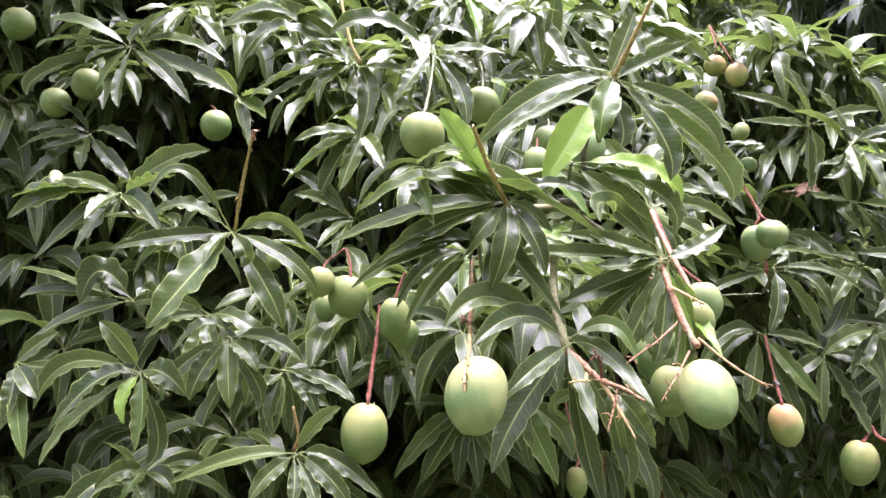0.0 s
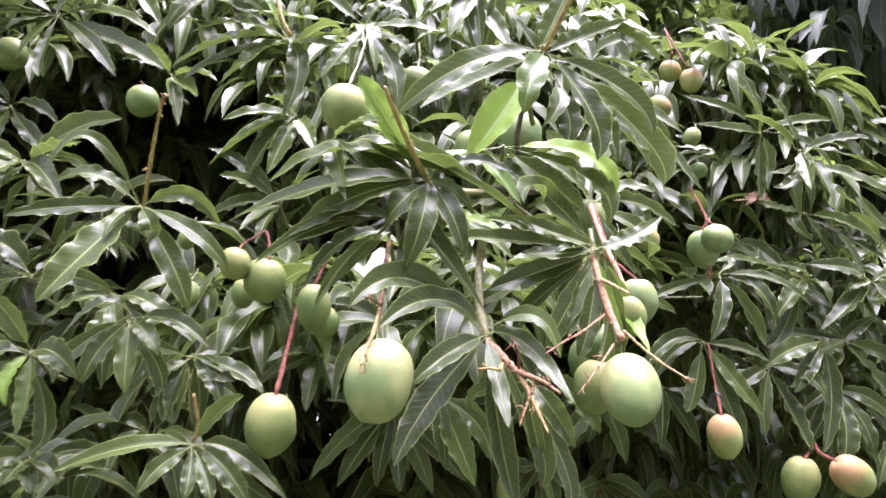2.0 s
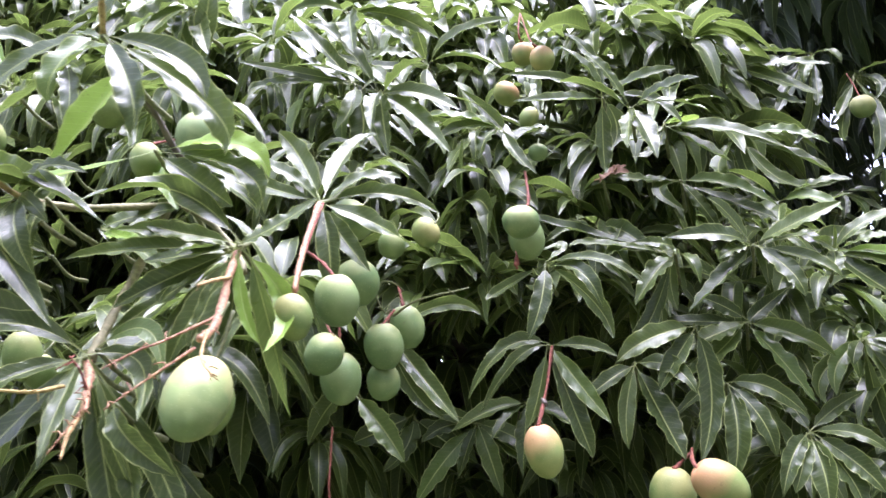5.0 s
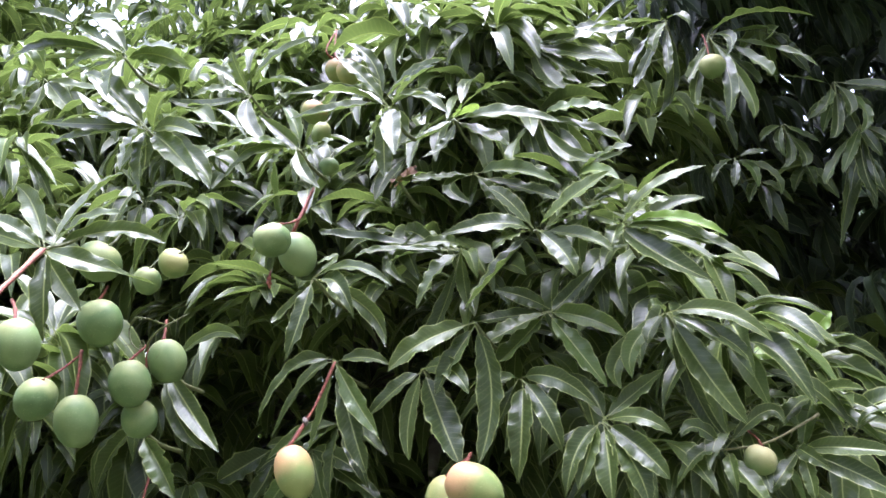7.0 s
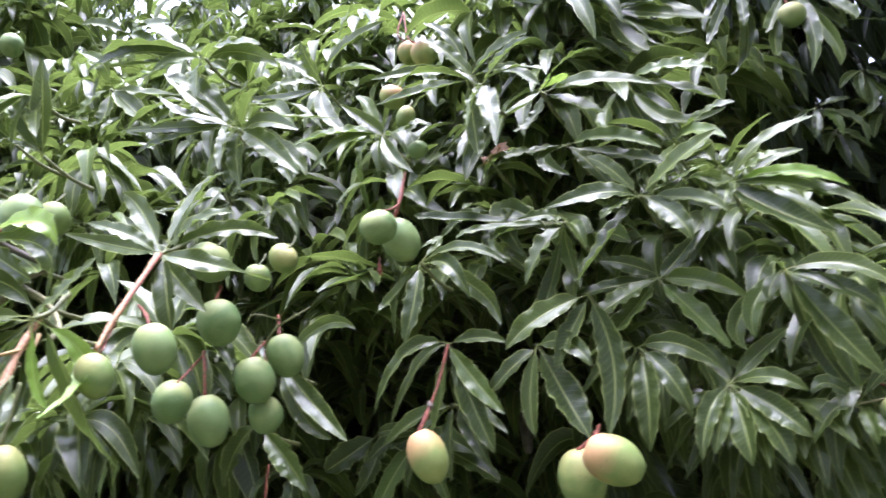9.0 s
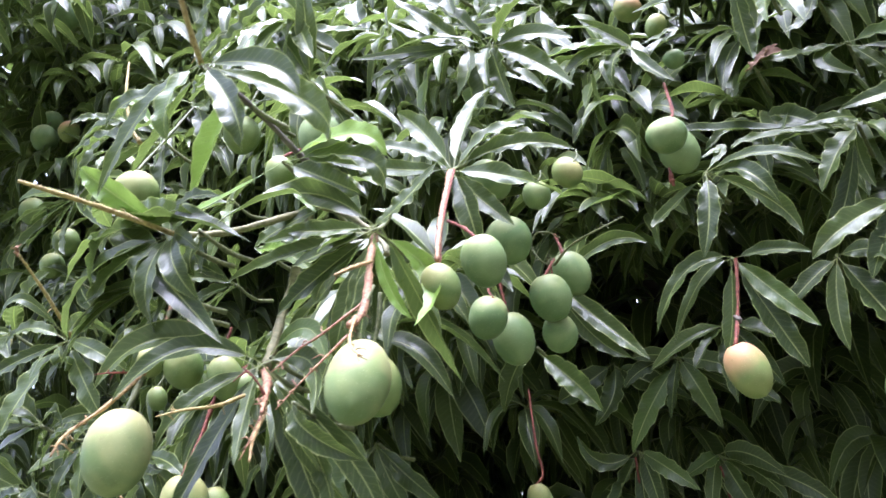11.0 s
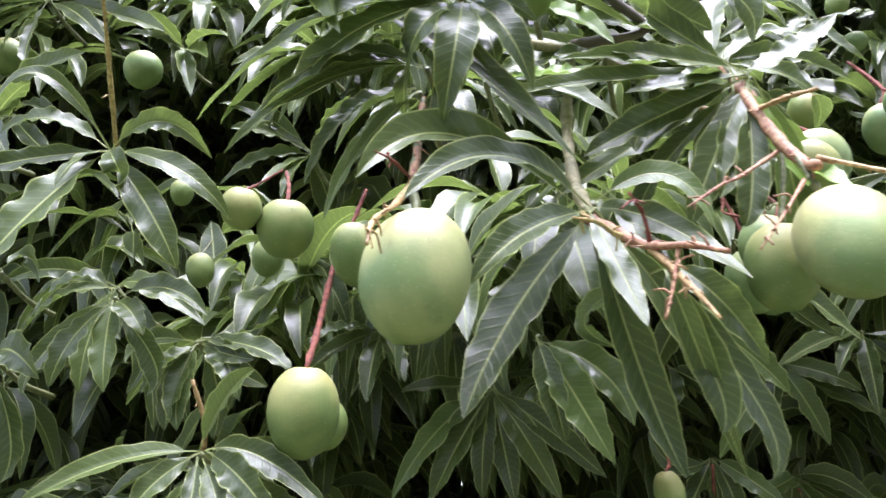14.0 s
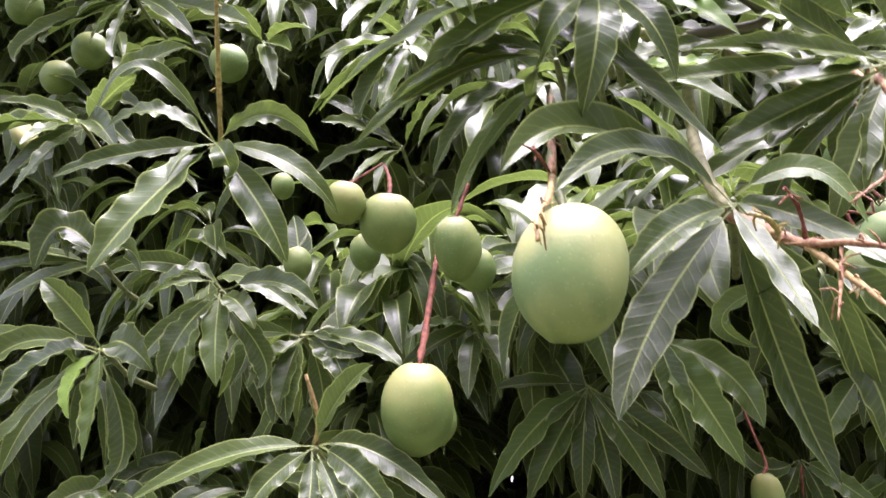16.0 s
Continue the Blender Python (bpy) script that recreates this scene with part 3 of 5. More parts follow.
def spray(hub, leaves, back=(0.01, 0.10, -0.035)):
    """A shoot whose leaves are bent one by one: for each the middle of its bow, its tip, its width, and 1 for a young leaf."""
    hub = np.array(hub)
    HUBS.append(hub)
    seed = int(abs(hub[0] * 7919 + hub[2] * 104729 + hub[1] * 31) * 10) % 100000
    r = np.random.default_rng(seed)
    root = hub + np.array(back)
    twig = tube("twig", [root, hub * 0.5 + root * 0.5 + (0, 0, -0.008), hub], [0.0042, 0.0036, 0.0030], twig_green, mango_tree, "", 0.12)
    for k, (middle, tip, wide, young) in enumerate(leaves):
        middle, tip = np.array(middle), np.array(tip)
        base = hub + r.normal(0, 0.003, 3)
        ctrl = 2 * middle - (base + tip) / 2
        face = np.array((0.0, -0.80, min(0.74, max(0.36, 0.40 + 0.55 * (hub[2] - 1.7))))) + r.normal(0, 0.2, 3)
        pts, quads, uvs = blades(base[None], ctrl[None], tip[None], np.array([wide * 1.06]), face[None], 32, 6, seed + k, 0.10)
        new("leaf", sheet_mesh("leaf", pts, quads, uvs, (leaf_old, leaf_young, leaf_dead)[young])).parent = twig
    return twig


def fruit_mesh(wide, tall, seed):
    """A mango: egg-shaped, a little flattened, fuller on one cheek, with a small beak low on that side and a dimple at the stalk."""
    me = bpy.data.meshes.new("mango")
    bm = bmesh.new()
    bmesh.ops.create_uvsphere(bm, u_segments=40, v_segments=28, radius=1.0)
    r = random.Random(seed)
    full, flat = r.uniform(0.02, 0.10), r.uniform(0.86, 0.96)
    for p in bm.verts:
        x, y, z = p.co
        round_ = math.hypot(x, y)
        body = (1 - abs(z) ** 2.04) ** (1 / 2.04) / max(round_, 1e-6) if round_ > 1e-4 else 1.0
        body *= 1.0 + 0.035 * z
        x, y = x * body, y * body * flat
        x += full * (0.5 - z) * (1 - z * z)
        dimple = 0.09 * math.exp(-(x * x + y * y) / 0.05) if z > 0 else 0.0
        nub = 0.045 * math.exp(-((x - 0.42) ** 2 + y * y) / 0.020) if z < 0 else 0.0
        hollow = 0.025 * math.exp(-((x - 0.78) ** 2 + (z + 0.45) ** 2 + 0.5 * y * y) / 0.05)
        lump = 0.022 * noise.noise((x * 1.4 + seed, y * 1.4, z * 1.4)) - hollow
        p.co = Vector(((x * (1 + lump) + nub * 0.5) * wide / 2, y * (1 + lump) * wide / 2, (z - dimple - nub) * tall / 2))
    for f in bm.faces:
        f.smooth = True
    bm.to_mesh(me), bm.free()
    return me


def mango(centre, wide, tall, skin="green", lean=(0.0, 0.0), turn=0.0, stalk=(), red=True):
    """A mango of that width and height; lean: degrees by which it tips to its right and towards the viewer; stalk: points that its own stalk runs through, downwards."""
    seed = int(abs(centre[0] * 1000 + centre[2] * 377)) % 997
    me = fruit_mesh(wide, tall, seed)
    me.materials.append(SKINS[skin])
    ob = tagged(new("mango", me), SKIN_WORDS[skin] + (", on a red stalk" if len(stalk) and red else ", hanging among leaves"), "mango", group="mangoes on the tree")
    ob.matrix_world = pose(*centre) @ pose(0, 0, 0, lean[1], lean[0], 0) @ pose(0, 0, 0, 0, 0, turn)
    end = ob.matrix_world @ Vector((0, 0, tall * 0.44))
    inverse = ob.matrix_world.inverted()
    if not len(stalk):
        red = False
        stalk = ((end.x + 0.003, end.y + 0.025, end.z + 0.03),)
    line = [tuple(inverse @ Vector(p)) for p in (*stalk, tuple(end))]
    if len(line) == 2:
        line.insert(1, tuple((a + b) / 2 + 0.002 for a, b in zip(*line)))
    tube("stalk", line, [k * min(0.0040, max(0.0016, 0.035 * tall if red else 0.032 * tall)) for k in (0.85, 0.95, 1.1)], stalk_red if red else twig_green, ob, "reddish stalk" if red else "", 0.32)
    return ob


def panicle(points, radii, mat=None, spurs=0, label="dry branched flower stalk"):
    """A bare fruiting stalk of the tree, with short dry side spurs."""
    ob = tube("flower_stalk", points, radii, mat or twig_brown, mango_tree, label, 0.22)
    P = np.array(points, float)
    for k in range(spurs):
        a = rng.uniform(0.25, 1.0) * (len(P) - 1)
        i = min(int(a), len(P) - 2)
        at = P[i] + (P[i + 1] - P[i]) * (a - i)
        way = unit(rng.normal(size=3) + (0, -0.3, -0.2))
        size = rng.uniform(0.004, 0.014)
        tube("spur", [at, at + way * size * 0.5 + (0, 0, 0.002), at + way * size + rng.normal(0, 0.003, 3)], [0.0011, 0.0006], mat or twig_brown, ob, "", 0.2)
    return ob


mango((0.103, 1.106, 1.667), 0.086, 0.106, "pale", (3, -16), 150, stalk=((0.096, 1.220, 1.881), (0.094, 1.190, 1.817), (0.093, 1.160, 1.767),), red=False)
mango((0.424, 1.171, 1.673), 0.079, 0.108, "pale", (-5, -38), -40, stalk=((0.415, 1.250, 1.802), (0.415, 1.200, 1.745),), red=False)
mango((0.393, 1.251, 1.681), 0.064, 0.078, "mid", (8, 10), 0, stalk=((0.417, 1.260, 1.794),), red=False)
mango((-0.085, 1.372, 1.615), 0.083, 0.100, "mid", (8, 10), -60, stalk=((-0.081, 1.500, 1.848), (-0.077, 1.450, 1.787), (-0.080, 1.410, 1.716),))
mango((-0.083, 1.430, 1.609), 0.054, 0.062, "olive", (0, 0), 0)
mango((0.743, 1.737, 1.634), 0.069, 0.090, "blush", (-8, 10), -60, stalk=((0.764, 1.866, 1.835), (0.752, 1.806, 1.752),))
mango((0.947, 1.871, 1.554), 0.080, 0.100, "mid", (10, 12), 0, stalk=((0.992, 1.890, 1.628),))
mango((1.021, 1.795, 1.566), 0.076, 0.097, "blush", (-50, 10), -30, stalk=((0.993, 1.890, 1.633), (0.988, 1.860, 1.611),))
mango((0.740, 1.713, 2.036), 0.068, 0.062, "green", (0, 35), 0, stalk=((0.742, 1.880, 2.210), (0.750, 1.800, 2.108),))
mango((0.740, 1.799, 2.036), 0.076, 0.087, "green", (-10, 10), 90, stalk=((0.742, 1.880, 2.210), (0.750, 1.800, 2.108),))
mango((0.465, 1.601, 1.921), 0.077, 0.082, "green", (0, 10), 0, stalk=((0.462, 1.620, 1.994),))
mango((0.499, 1.636, 1.815), 0.068, 0.080, "green", (0, 10), 30, stalk=((0.513, 1.660, 1.882),))
mango((0.523, 1.700, 1.860), 0.066, 0.079, "green", (-5, 10), 60, stalk=((0.505, 1.720, 1.944),))
mango((0.485, 1.674, 1.762), 0.059, 0.065, "green", (15, 10), 45, stalk=((0.499, 1.680, 1.889),))
mango((0.442, 1.582, 1.757), 0.072, 0.086, "green", (0, 8), -60, stalk=((0.429, 1.600, 1.880),))
mango((0.445, 1.499, 1.781), 0.067, 0.067, "green", (35, 10), -60, stalk=((0.429, 1.600, 1.875), (0.424, 1.570, 1.847),))
mango((0.497, 1.413, 1.838), 0.065, 0.077, "green", (0, 10), 0, stalk=((0.437, 1.450, 1.931),))
mango((0.577, 1.651, 2.016), 0.057, 0.049, "mid", (60, 20), 0)
mango((0.510, 1.663, 2.004), 0.051, 0.050, "green", (30, 20), 0)
mango((0.455, 1.605, 2.038), 0.080, 0.070, "green", (40, 0), 0)
mango((0.464, 1.334, 1.798), 0.052, 0.065, "mid", (-10, 8), 0, stalk=((0.443, 1.500, 2.030), (0.452, 1.400, 1.908), (0.461, 1.350, 1.836),))
mango((0.796, 1.997, 2.544), 0.058, 0.065, "blush", (-5, 5), 0, stalk=((0.751, 2.050, 2.719), (0.774, 1.980, 2.589),))
mango((0.751, 2.030, 2.587), 0.059, 0.059, "blush", (5, 5), 0, stalk=((0.751, 2.050, 2.719), (0.747, 1.990, 2.620),))
mango((0.706, 1.982, 2.459), 0.064, 0.055, "blush", (40, 5), 0)
mango((0.759, 1.902, 2.344), 0.042, 0.052, "mid", (30, 5), 0)
mango((0.771, 1.900, 2.259), 0.042, 0.038, "green", (0, 0), 0)
mango((0.015, 1.237, 2.086), 0.073, 0.075, "mid", (5, 5), 20, stalk=((0.025, 1.370, 2.292), (0.024, 1.300, 2.203),), red=False)
mango((0.113, 1.386, 2.201), 0.067, 0.068, "olive", (5, 5), 0, stalk=((0.111, 1.450, 2.319),), red=False)
mango((0.240, 1.463, 2.156), 0.060, 0.065, "olive", (0, 0), 0)
mango((0.209, 1.356, 2.077), 0.050, 0.060, "olive", (0, 0), 0, stalk=((0.220, 1.500, 2.191),))
mango((-0.175, 1.400, 1.875), 0.052, 0.054, "mid", (20, 15), 0, stalk=((-0.144, 1.460, 1.949), (-0.171, 1.430, 1.917),))
mango((-0.131, 1.436, 1.855), 0.073, 0.077, "olive", (12, 15), 0, stalk=((-0.143, 1.470, 1.951),))
mango((-0.182, 1.500, 1.843), 0.043, 0.053, "olive", (0, 0), 0)
mango((-0.046, 1.448, 1.814), 0.060, 0.082, "olive", (0, 10), 40, stalk=((-0.030, 1.460, 1.903),))
mango((-0.030, 1.470, 1.792), 0.052, 0.057, "olive", (0, 0), 0)
mango((-0.467, 1.626, 2.264), 0.067, 0.068, "olive", (0, 0), 0, stalk=((-0.496, 1.670, 2.329),))
mango((-1.022, 1.743, 2.583), 0.081, 0.081, "olive", (0, 0), 0)
mango((-0.877, 1.700, 2.355), 0.068, 0.070, "olive", (0, 0), 0)
mango((-0.800, 1.690, 2.395), 0.072, 0.074, "olive", (0, 0), 0)
mango((-0.701, 1.450, 2.076), 0.057, 0.028, "pale", (70, 0), 0)
mango((-0.279, 1.500, 1.838), 0.039, 0.049, "olive", (0, 0), 0)
mango((-0.266, 1.420, 1.918), 0.030, 0.036, "olive", (0, 0), 0)
mango((-1.262, 1.950, 3.004), 0.092, 0.099, "green", (0, 0), 0)
mango((-1.156, 1.970, 2.991), 0.077, 0.074, "blush", (0, 0), 0)
mango((-1.321, 2.020, 3.121), 0.089, 0.082, "green", (0, 0), 0)
mango((0.318, 1.821, 1.509), 0.046, 0.069, "mid", (-4, 5), 0, stalk=((0.302, 1.920, 1.723), (0.317, 1.860, 1.610), (0.326, 1.840, 1.557),))
mango((1.586, 2.387, 2.493), 0.063, 0.061, "pale", (0, 0), 0, stalk=((1.594, 2.460, 2.634),))
mango((1.439, 2.047, 1.553), 0.053, 0.051, "pale", (30, 10), 0, stalk=((1.431, 2.080, 1.609),))
mango((0.294, 1.360, 2.106), 0.071, 0.080, "green", (0, 0), 0, red=False)
spray((-0.680, 1.643, 2.465), [((-0.770, 1.603, 2.501), (-0.853, 1.593, 2.507), 0.039, 0), ((-0.811, 1.603, 2.465), (-0.873, 1.593, 2.434), 0.033, 0), ((-0.763, 1.603, 2.445), (-0.807, 1.593, 2.424), 0.026, 0), ((-0.729, 1.603, 2.429), (-0.758, 1.593, 2.397), 0.026, 0), ((-0.707, 1.603, 2.388), (-0.725, 1.593, 2.329), 0.031, 0), ((-0.680, 1.603, 2.350), (-0.670, 1.593, 2.295), 0.023, 0), ((-0.840, 1.603, 2.390), (-0.877, 1.593, 2.325), 0.036, 0), ((-0.799, 1.603, 2.388), (-0.817, 1.593, 2.356), 0.034, 0), ((-0.590, 1.603, 2.390), (-0.514, 1.593, 2.302), 0.034, 0), ((-0.575, 1.643, 2.479), (-0.455, 1.633, 2.415), 0.039, 0), ((-0.590, 1.603, 2.528), (-0.478, 1.593, 2.539), 0.031, 0), ((-0.533, 1.643, 2.402), (-0.433, 1.633, 2.341), 0.044, 0), ((-0.663, 1.643, 2.515), (-0.574, 1.633, 2.573), 0.031, 0)])
spray((-0.799, 1.724, 2.286), [((-0.852, 1.684, 2.290), (-0.924, 1.674, 2.272), 0.032, 0), ((-0.825, 1.684, 2.251), (-0.892, 1.674, 2.229), 0.029, 0), ((-0.849, 1.684, 2.216), (-0.911, 1.674, 2.148), 0.040, 0), ((-0.790, 1.684, 2.226), (-0.784, 1.674, 2.180), 0.029, 0), ((-0.721, 1.684, 2.205), (-0.664, 1.674, 2.152), 0.037, 0), ((-0.721, 1.684, 2.271), (-0.658, 1.674, 2.227), 0.032, 0), ((-0.823, 1.684, 2.321), (-0.877, 1.674, 2.344), 0.029, 0), ((-0.894, 1.724, 2.281), (-0.964, 1.714, 2.242), 0.037, 0)])
spray((-0.133, 1.439, 2.314), [((-0.223, 1.399, 2.286), (-0.320, 1.389, 2.221), 0.038, 0), ((-0.180, 1.399, 2.254), (-0.234, 1.389, 2.190), 0.040, 0), ((-0.225, 1.439, 2.344), (-0.311, 1.429, 2.312), 0.034, 0), ((-0.238, 1.439, 2.275), (-0.310, 1.429, 2.220), 0.034, 0), ((-0.098, 1.399, 2.231), (-0.116, 1.389, 2.129), 0.038, 0), ((-0.276, 1.439, 2.427), (-0.402, 1.429, 2.385), 0.042, 0), ((-0.270, 1.399, 2.366), (-0.340, 1.389, 2.300), 0.042, 0), ((-0.220, 1.439, 2.452), (-0.274, 1.429, 2.446), 0.025, 1), ((-0.070, 1.399, 2.283), (-0.014, 1.389, 2.267), 0.027, 0)])
spray((0.018, 1.377, 2.302), [((-0.080, 1.337, 2.348), (-0.161, 1.327, 2.315), 0.043, 0), ((-0.116, 1.397, 2.335), (-0.213, 1.387, 2.339), 0.036, 0), ((0.084, 1.337, 2.288), (0.156, 1.327, 2.273), 0.030, 0), ((-0.008, 1.337, 2.239), (-0.044, 1.327, 2.180), 0.034, 0), ((0.075, 1.337, 2.211), (0.085, 1.327, 2.132), 0.032, 0), ((0.079, 1.337, 2.261), (0.100, 1.327, 2.231), 0.026, 0), ((0.044, 1.377, 2.348), (0.095, 1.367, 2.326), 0.030, 0)])
spray((0.225, 1.460, 2.287), [((0.202, 1.440, 2.362), (0.168, 1.430, 2.420), 0.038, 0), ((0.247, 1.440, 2.380), (0.259, 1.430, 2.473), 0.036, 0), ((0.168, 1.420, 2.322), (0.103, 1.410, 2.300), 0.029, 0), ((0.163, 1.420, 2.267), (0.103, 1.410, 2.256), 0.025, 0)])
spray((0.100, 1.500, 2.382), [((0.071, 1.460, 2.434), (0.033, 1.450, 2.486), 0.033, 0), ((0.157, 1.460, 2.397), (0.208, 1.450, 2.377), 0.033, 0), ((0.148, 1.460, 2.422), (0.198, 1.450, 2.429), 0.028, 0), ((0.052, 1.500, 2.443), (0.023, 1.490, 2.464), 0.026, 0)])
spray((0.243, 1.240, 1.757), [((0.309, 1.240, 1.777), (0.342, 1.230, 1.718), 0.027, 0)])
spray((0.398, 1.300, 1.900), [((0.376, 1.270, 1.802), (0.356, 1.260, 1.754), 0.027, 0), ((0.360, 1.260, 1.884), (0.338, 1.250, 1.873), 0.018, 0), ((0.315, 1.300, 1.860), (0.293, 1.290, 1.824), 0.026, 0), ((0.365, 1.320, 1.837), (0.362, 1.310, 1.773), 0.022, 0), ((0.404, 1.280, 1.802), (0.387, 1.270, 1.751), 0.024, 0)])
spray((0.285, 1.370, 1.990), [((0.230, 1.350, 1.935), (0.151, 1.340, 1.967), 0.031, 0), ((0.209, 1.340, 1.978), (0.162, 1.330, 1.962), 0.032, 0), ((0.243, 1.340, 1.949), (0.264, 1.330, 1.954), 0.029, 1)])
shoot((-0.543, 1.378, 2.035), [(-0.616, 1.309, 2.044), (-0.728, 1.348, 1.979), (-0.556, 1.290, 1.962), (-0.669, 1.348, 1.905), (-0.583, 1.317, 1.913), (-0.372, 1.348, 2.104), (-0.410, 1.302, 2.041), (-0.429, 1.305, 1.942), (-0.725, 1.348, 2.018)])
spray((-0.465, 1.360, 1.713), [((-0.524, 1.330, 1.696), (-0.592, 1.320, 1.614), 0.039, 0), ((-0.413, 1.330, 1.708), (-0.368, 1.320, 1.670), 0.040, 0), ((-0.477, 1.330, 1.670), (-0.468, 1.320, 1.626), 0.027, 1), ((-0.444, 1.330, 1.646), (-0.447, 1.320, 1.579), 0.034, 0), ((-0.494, 1.330, 1.763), (-0.527, 1.320, 1.794), 0.034, 0), ((-0.589, 1.360, 1.727), (-0.638, 1.350, 1.650), 0.034, 0), ((-0.570, 1.360, 1.633), (-0.618, 1.350, 1.559), 0.034, 0), ((-0.425, 1.360, 1.597), (-0.457, 1.350, 1.551), 0.030, 0)])
spray((-0.326, 1.382, 1.774), [((-0.360, 1.352, 1.792), (-0.411, 1.342, 1.740), 0.031, 0), ((-0.355, 1.352, 1.721), (-0.372, 1.342, 1.665), 0.037, 0), ((-0.313, 1.352, 1.709), (-0.304, 1.342, 1.652), 0.034, 0), ((-0.286, 1.352, 1.747), (-0.260, 1.342, 1.712), 0.028, 0), ((-0.241, 1.352, 1.767), (-0.184, 1.342, 1.726), 0.029, 0), ((-0.269, 1.382, 1.691), (-0.271, 1.372, 1.650), 0.028, 0), ((-0.412, 1.382, 1.717), (-0.429, 1.372, 1.665), 0.029, 0)])
spray((-0.193, 1.355, 1.579), [((-0.279, 1.325, 1.574), (-0.385, 1.315, 1.534), 0.029, 0), ((-0.231, 1.325, 1.548), (-0.255, 1.315, 1.508), 0.026, 0), ((-0.151, 1.325, 1.630), (-0.115, 1.315, 1.655), 0.026, 0), ((-0.132, 1.325, 1.547), (-0.091, 1.315, 1.498), 0.032, 0), ((-0.126, 1.355, 1.571), (-0.044, 1.345, 1.508), 0.029, 0), ((-0.186, 1.325, 1.533), (-0.188, 1.315, 1.504), 0.021, 0), ((-0.159, 1.325, 1.531), (-0.149, 1.315, 1.502), 0.023, 0), ((-0.122, 1.375, 1.530), (-0.061, 1.365, 1.498), 0.027, 0)])
spray((-0.238, 1.430, 1.721), [((-0.246, 1.400, 1.664), (-0.241, 1.390, 1.610), 0.034, 0), ((-0.192, 1.400, 1.691), (-0.167, 1.390, 1.636), 0.031, 0), ((-0.156, 1.400, 1.699), (-0.103, 1.390, 1.661), 0.030, 0), ((-0.268, 1.400, 1.687), (-0.290, 1.390, 1.654), 0.027, 0), ((-0.188, 1.450, 1.730), (-0.138, 1.440, 1.743), 0.024, 0), ((-0.222, 1.450, 1.655), (-0.223, 1.440, 1.603), 0.027, 0)])
spray((-0.463, 1.400, 1.551), [((-0.489, 1.370, 1.550), (-0.526, 1.360, 1.520), 0.030, 0), ((-0.465, 1.370, 1.535), (-0.477, 1.360, 1.511), 0.027, 0), ((-0.420, 1.370, 1.544), (-0.391, 1.360, 1.515), 0.027, 0), ((-0.441, 1.370, 1.523), (-0.431, 1.360, 1.500), 0.023, 0), ((-0.393, 1.420, 1.567), (-0.355, 1.410, 1.552), 0.023, 0)])
spray((-0.694, 1.380, 1.729), [((-0.653, 1.350, 1.694), (-0.628, 1.340, 1.666), 0.031, 0), ((-0.665, 1.350, 1.644), (-0.639, 1.340, 1.570), 0.028, 0), ((-0.647, 1.350, 1.756), (-0.604, 1.340, 1.778), 0.029, 0), ((-0.679, 1.350, 1.676), (-0.682, 1.340, 1.626), 0.027, 0), ((-0.633, 1.380, 1.722), (-0.603, 1.370, 1.742), 0.023, 0)])
spray((-0.521, 1.420, 1.842), [((-0.595, 1.390, 1.818), (-0.676, 1.380, 1.770), 0.040, 0), ((-0.574, 1.400, 1.895), (-0.600, 1.390, 1.834), 0.054, 0), ((-0.676, 1.440, 1.866), (-0.733, 1.430, 1.850), 0.030, 0), ((-0.567, 1.420, 1.877), (-0.567, 1.410, 1.854), 0.021, 0), ((-0.497, 1.440, 1.866), (-0.468, 1.430, 1.823), 0.025, 0), ((-0.695, 1.440, 1.898), (-0.748, 1.430, 1.903), 0.028, 0)])
spray((-0.242, 1.430, 1.721), [((-0.252, 1.400, 1.660), (-0.256, 1.390, 1.612), 0.031, 0), ((-0.190, 1.400, 1.695), (-0.149, 1.390, 1.682), 0.024, 0), ((-0.200, 1.450, 1.686), (-0.154, 1.440, 1.659), 0.027, 0), ((-0.319, 1.450, 1.735), (-0.343, 1.440, 1.707), 0.026, 0)])
shoot((0.212, 1.450, 2.427), [(0.226, 1.393, 2.266), (0.279, 1.400, 2.280), (0.168, 1.373, 2.291), (0.132, 1.368, 2.334), (0.256, 1.357, 2.372)])
shoot((0.077, 1.500, 2.509), [(0.111, 1.432, 2.358), (0.057, 1.423, 2.366), (0.035, 1.417, 2.386), (-0.033, 1.436, 2.423), (0.166, 1.433, 2.393)], young=(0,))
shoot((-0.261, 1.450, 2.423), [(-0.393, 1.407, 2.377), (-0.339, 1.395, 2.298), (-0.317, 1.368, 2.412), (-0.174, 1.360, 2.382), (-0.153, 1.371, 2.341)])
shoot((-0.144, 1.620, 2.242), [(-0.279, 1.576, 2.207), (-0.302, 1.590, 2.113), (-0.229, 1.590, 2.075), (-0.178, 1.568, 2.093), (-0.083, 1.540, 2.131), (-0.189, 1.531, 2.238)])
shoot((-0.160, 1.620, 2.053), [(-0.270, 1.563, 2.086), (-0.293, 1.579, 2.001), (-0.214, 1.540, 1.968), (-0.179, 1.540, 1.945), (-0.304, 1.590, 2.150), (-0.071, 1.543, 2.096)])
shoot((-0.058, 1.600, 1.751), [(-0.135, 1.518, 1.723), (-0.059, 1.526, 1.641), (-0.006, 1.521, 1.662), (0.015, 1.511, 1.723), (-0.158, 1.538, 1.682)])
shoot((-0.594, 1.720, 2.597), [(-0.667, 1.657, 2.490), (-0.604, 1.633, 2.490), (-0.491, 1.630, 2.550), (-0.474, 1.676, 2.469), (-0.687, 1.655, 2.561)])
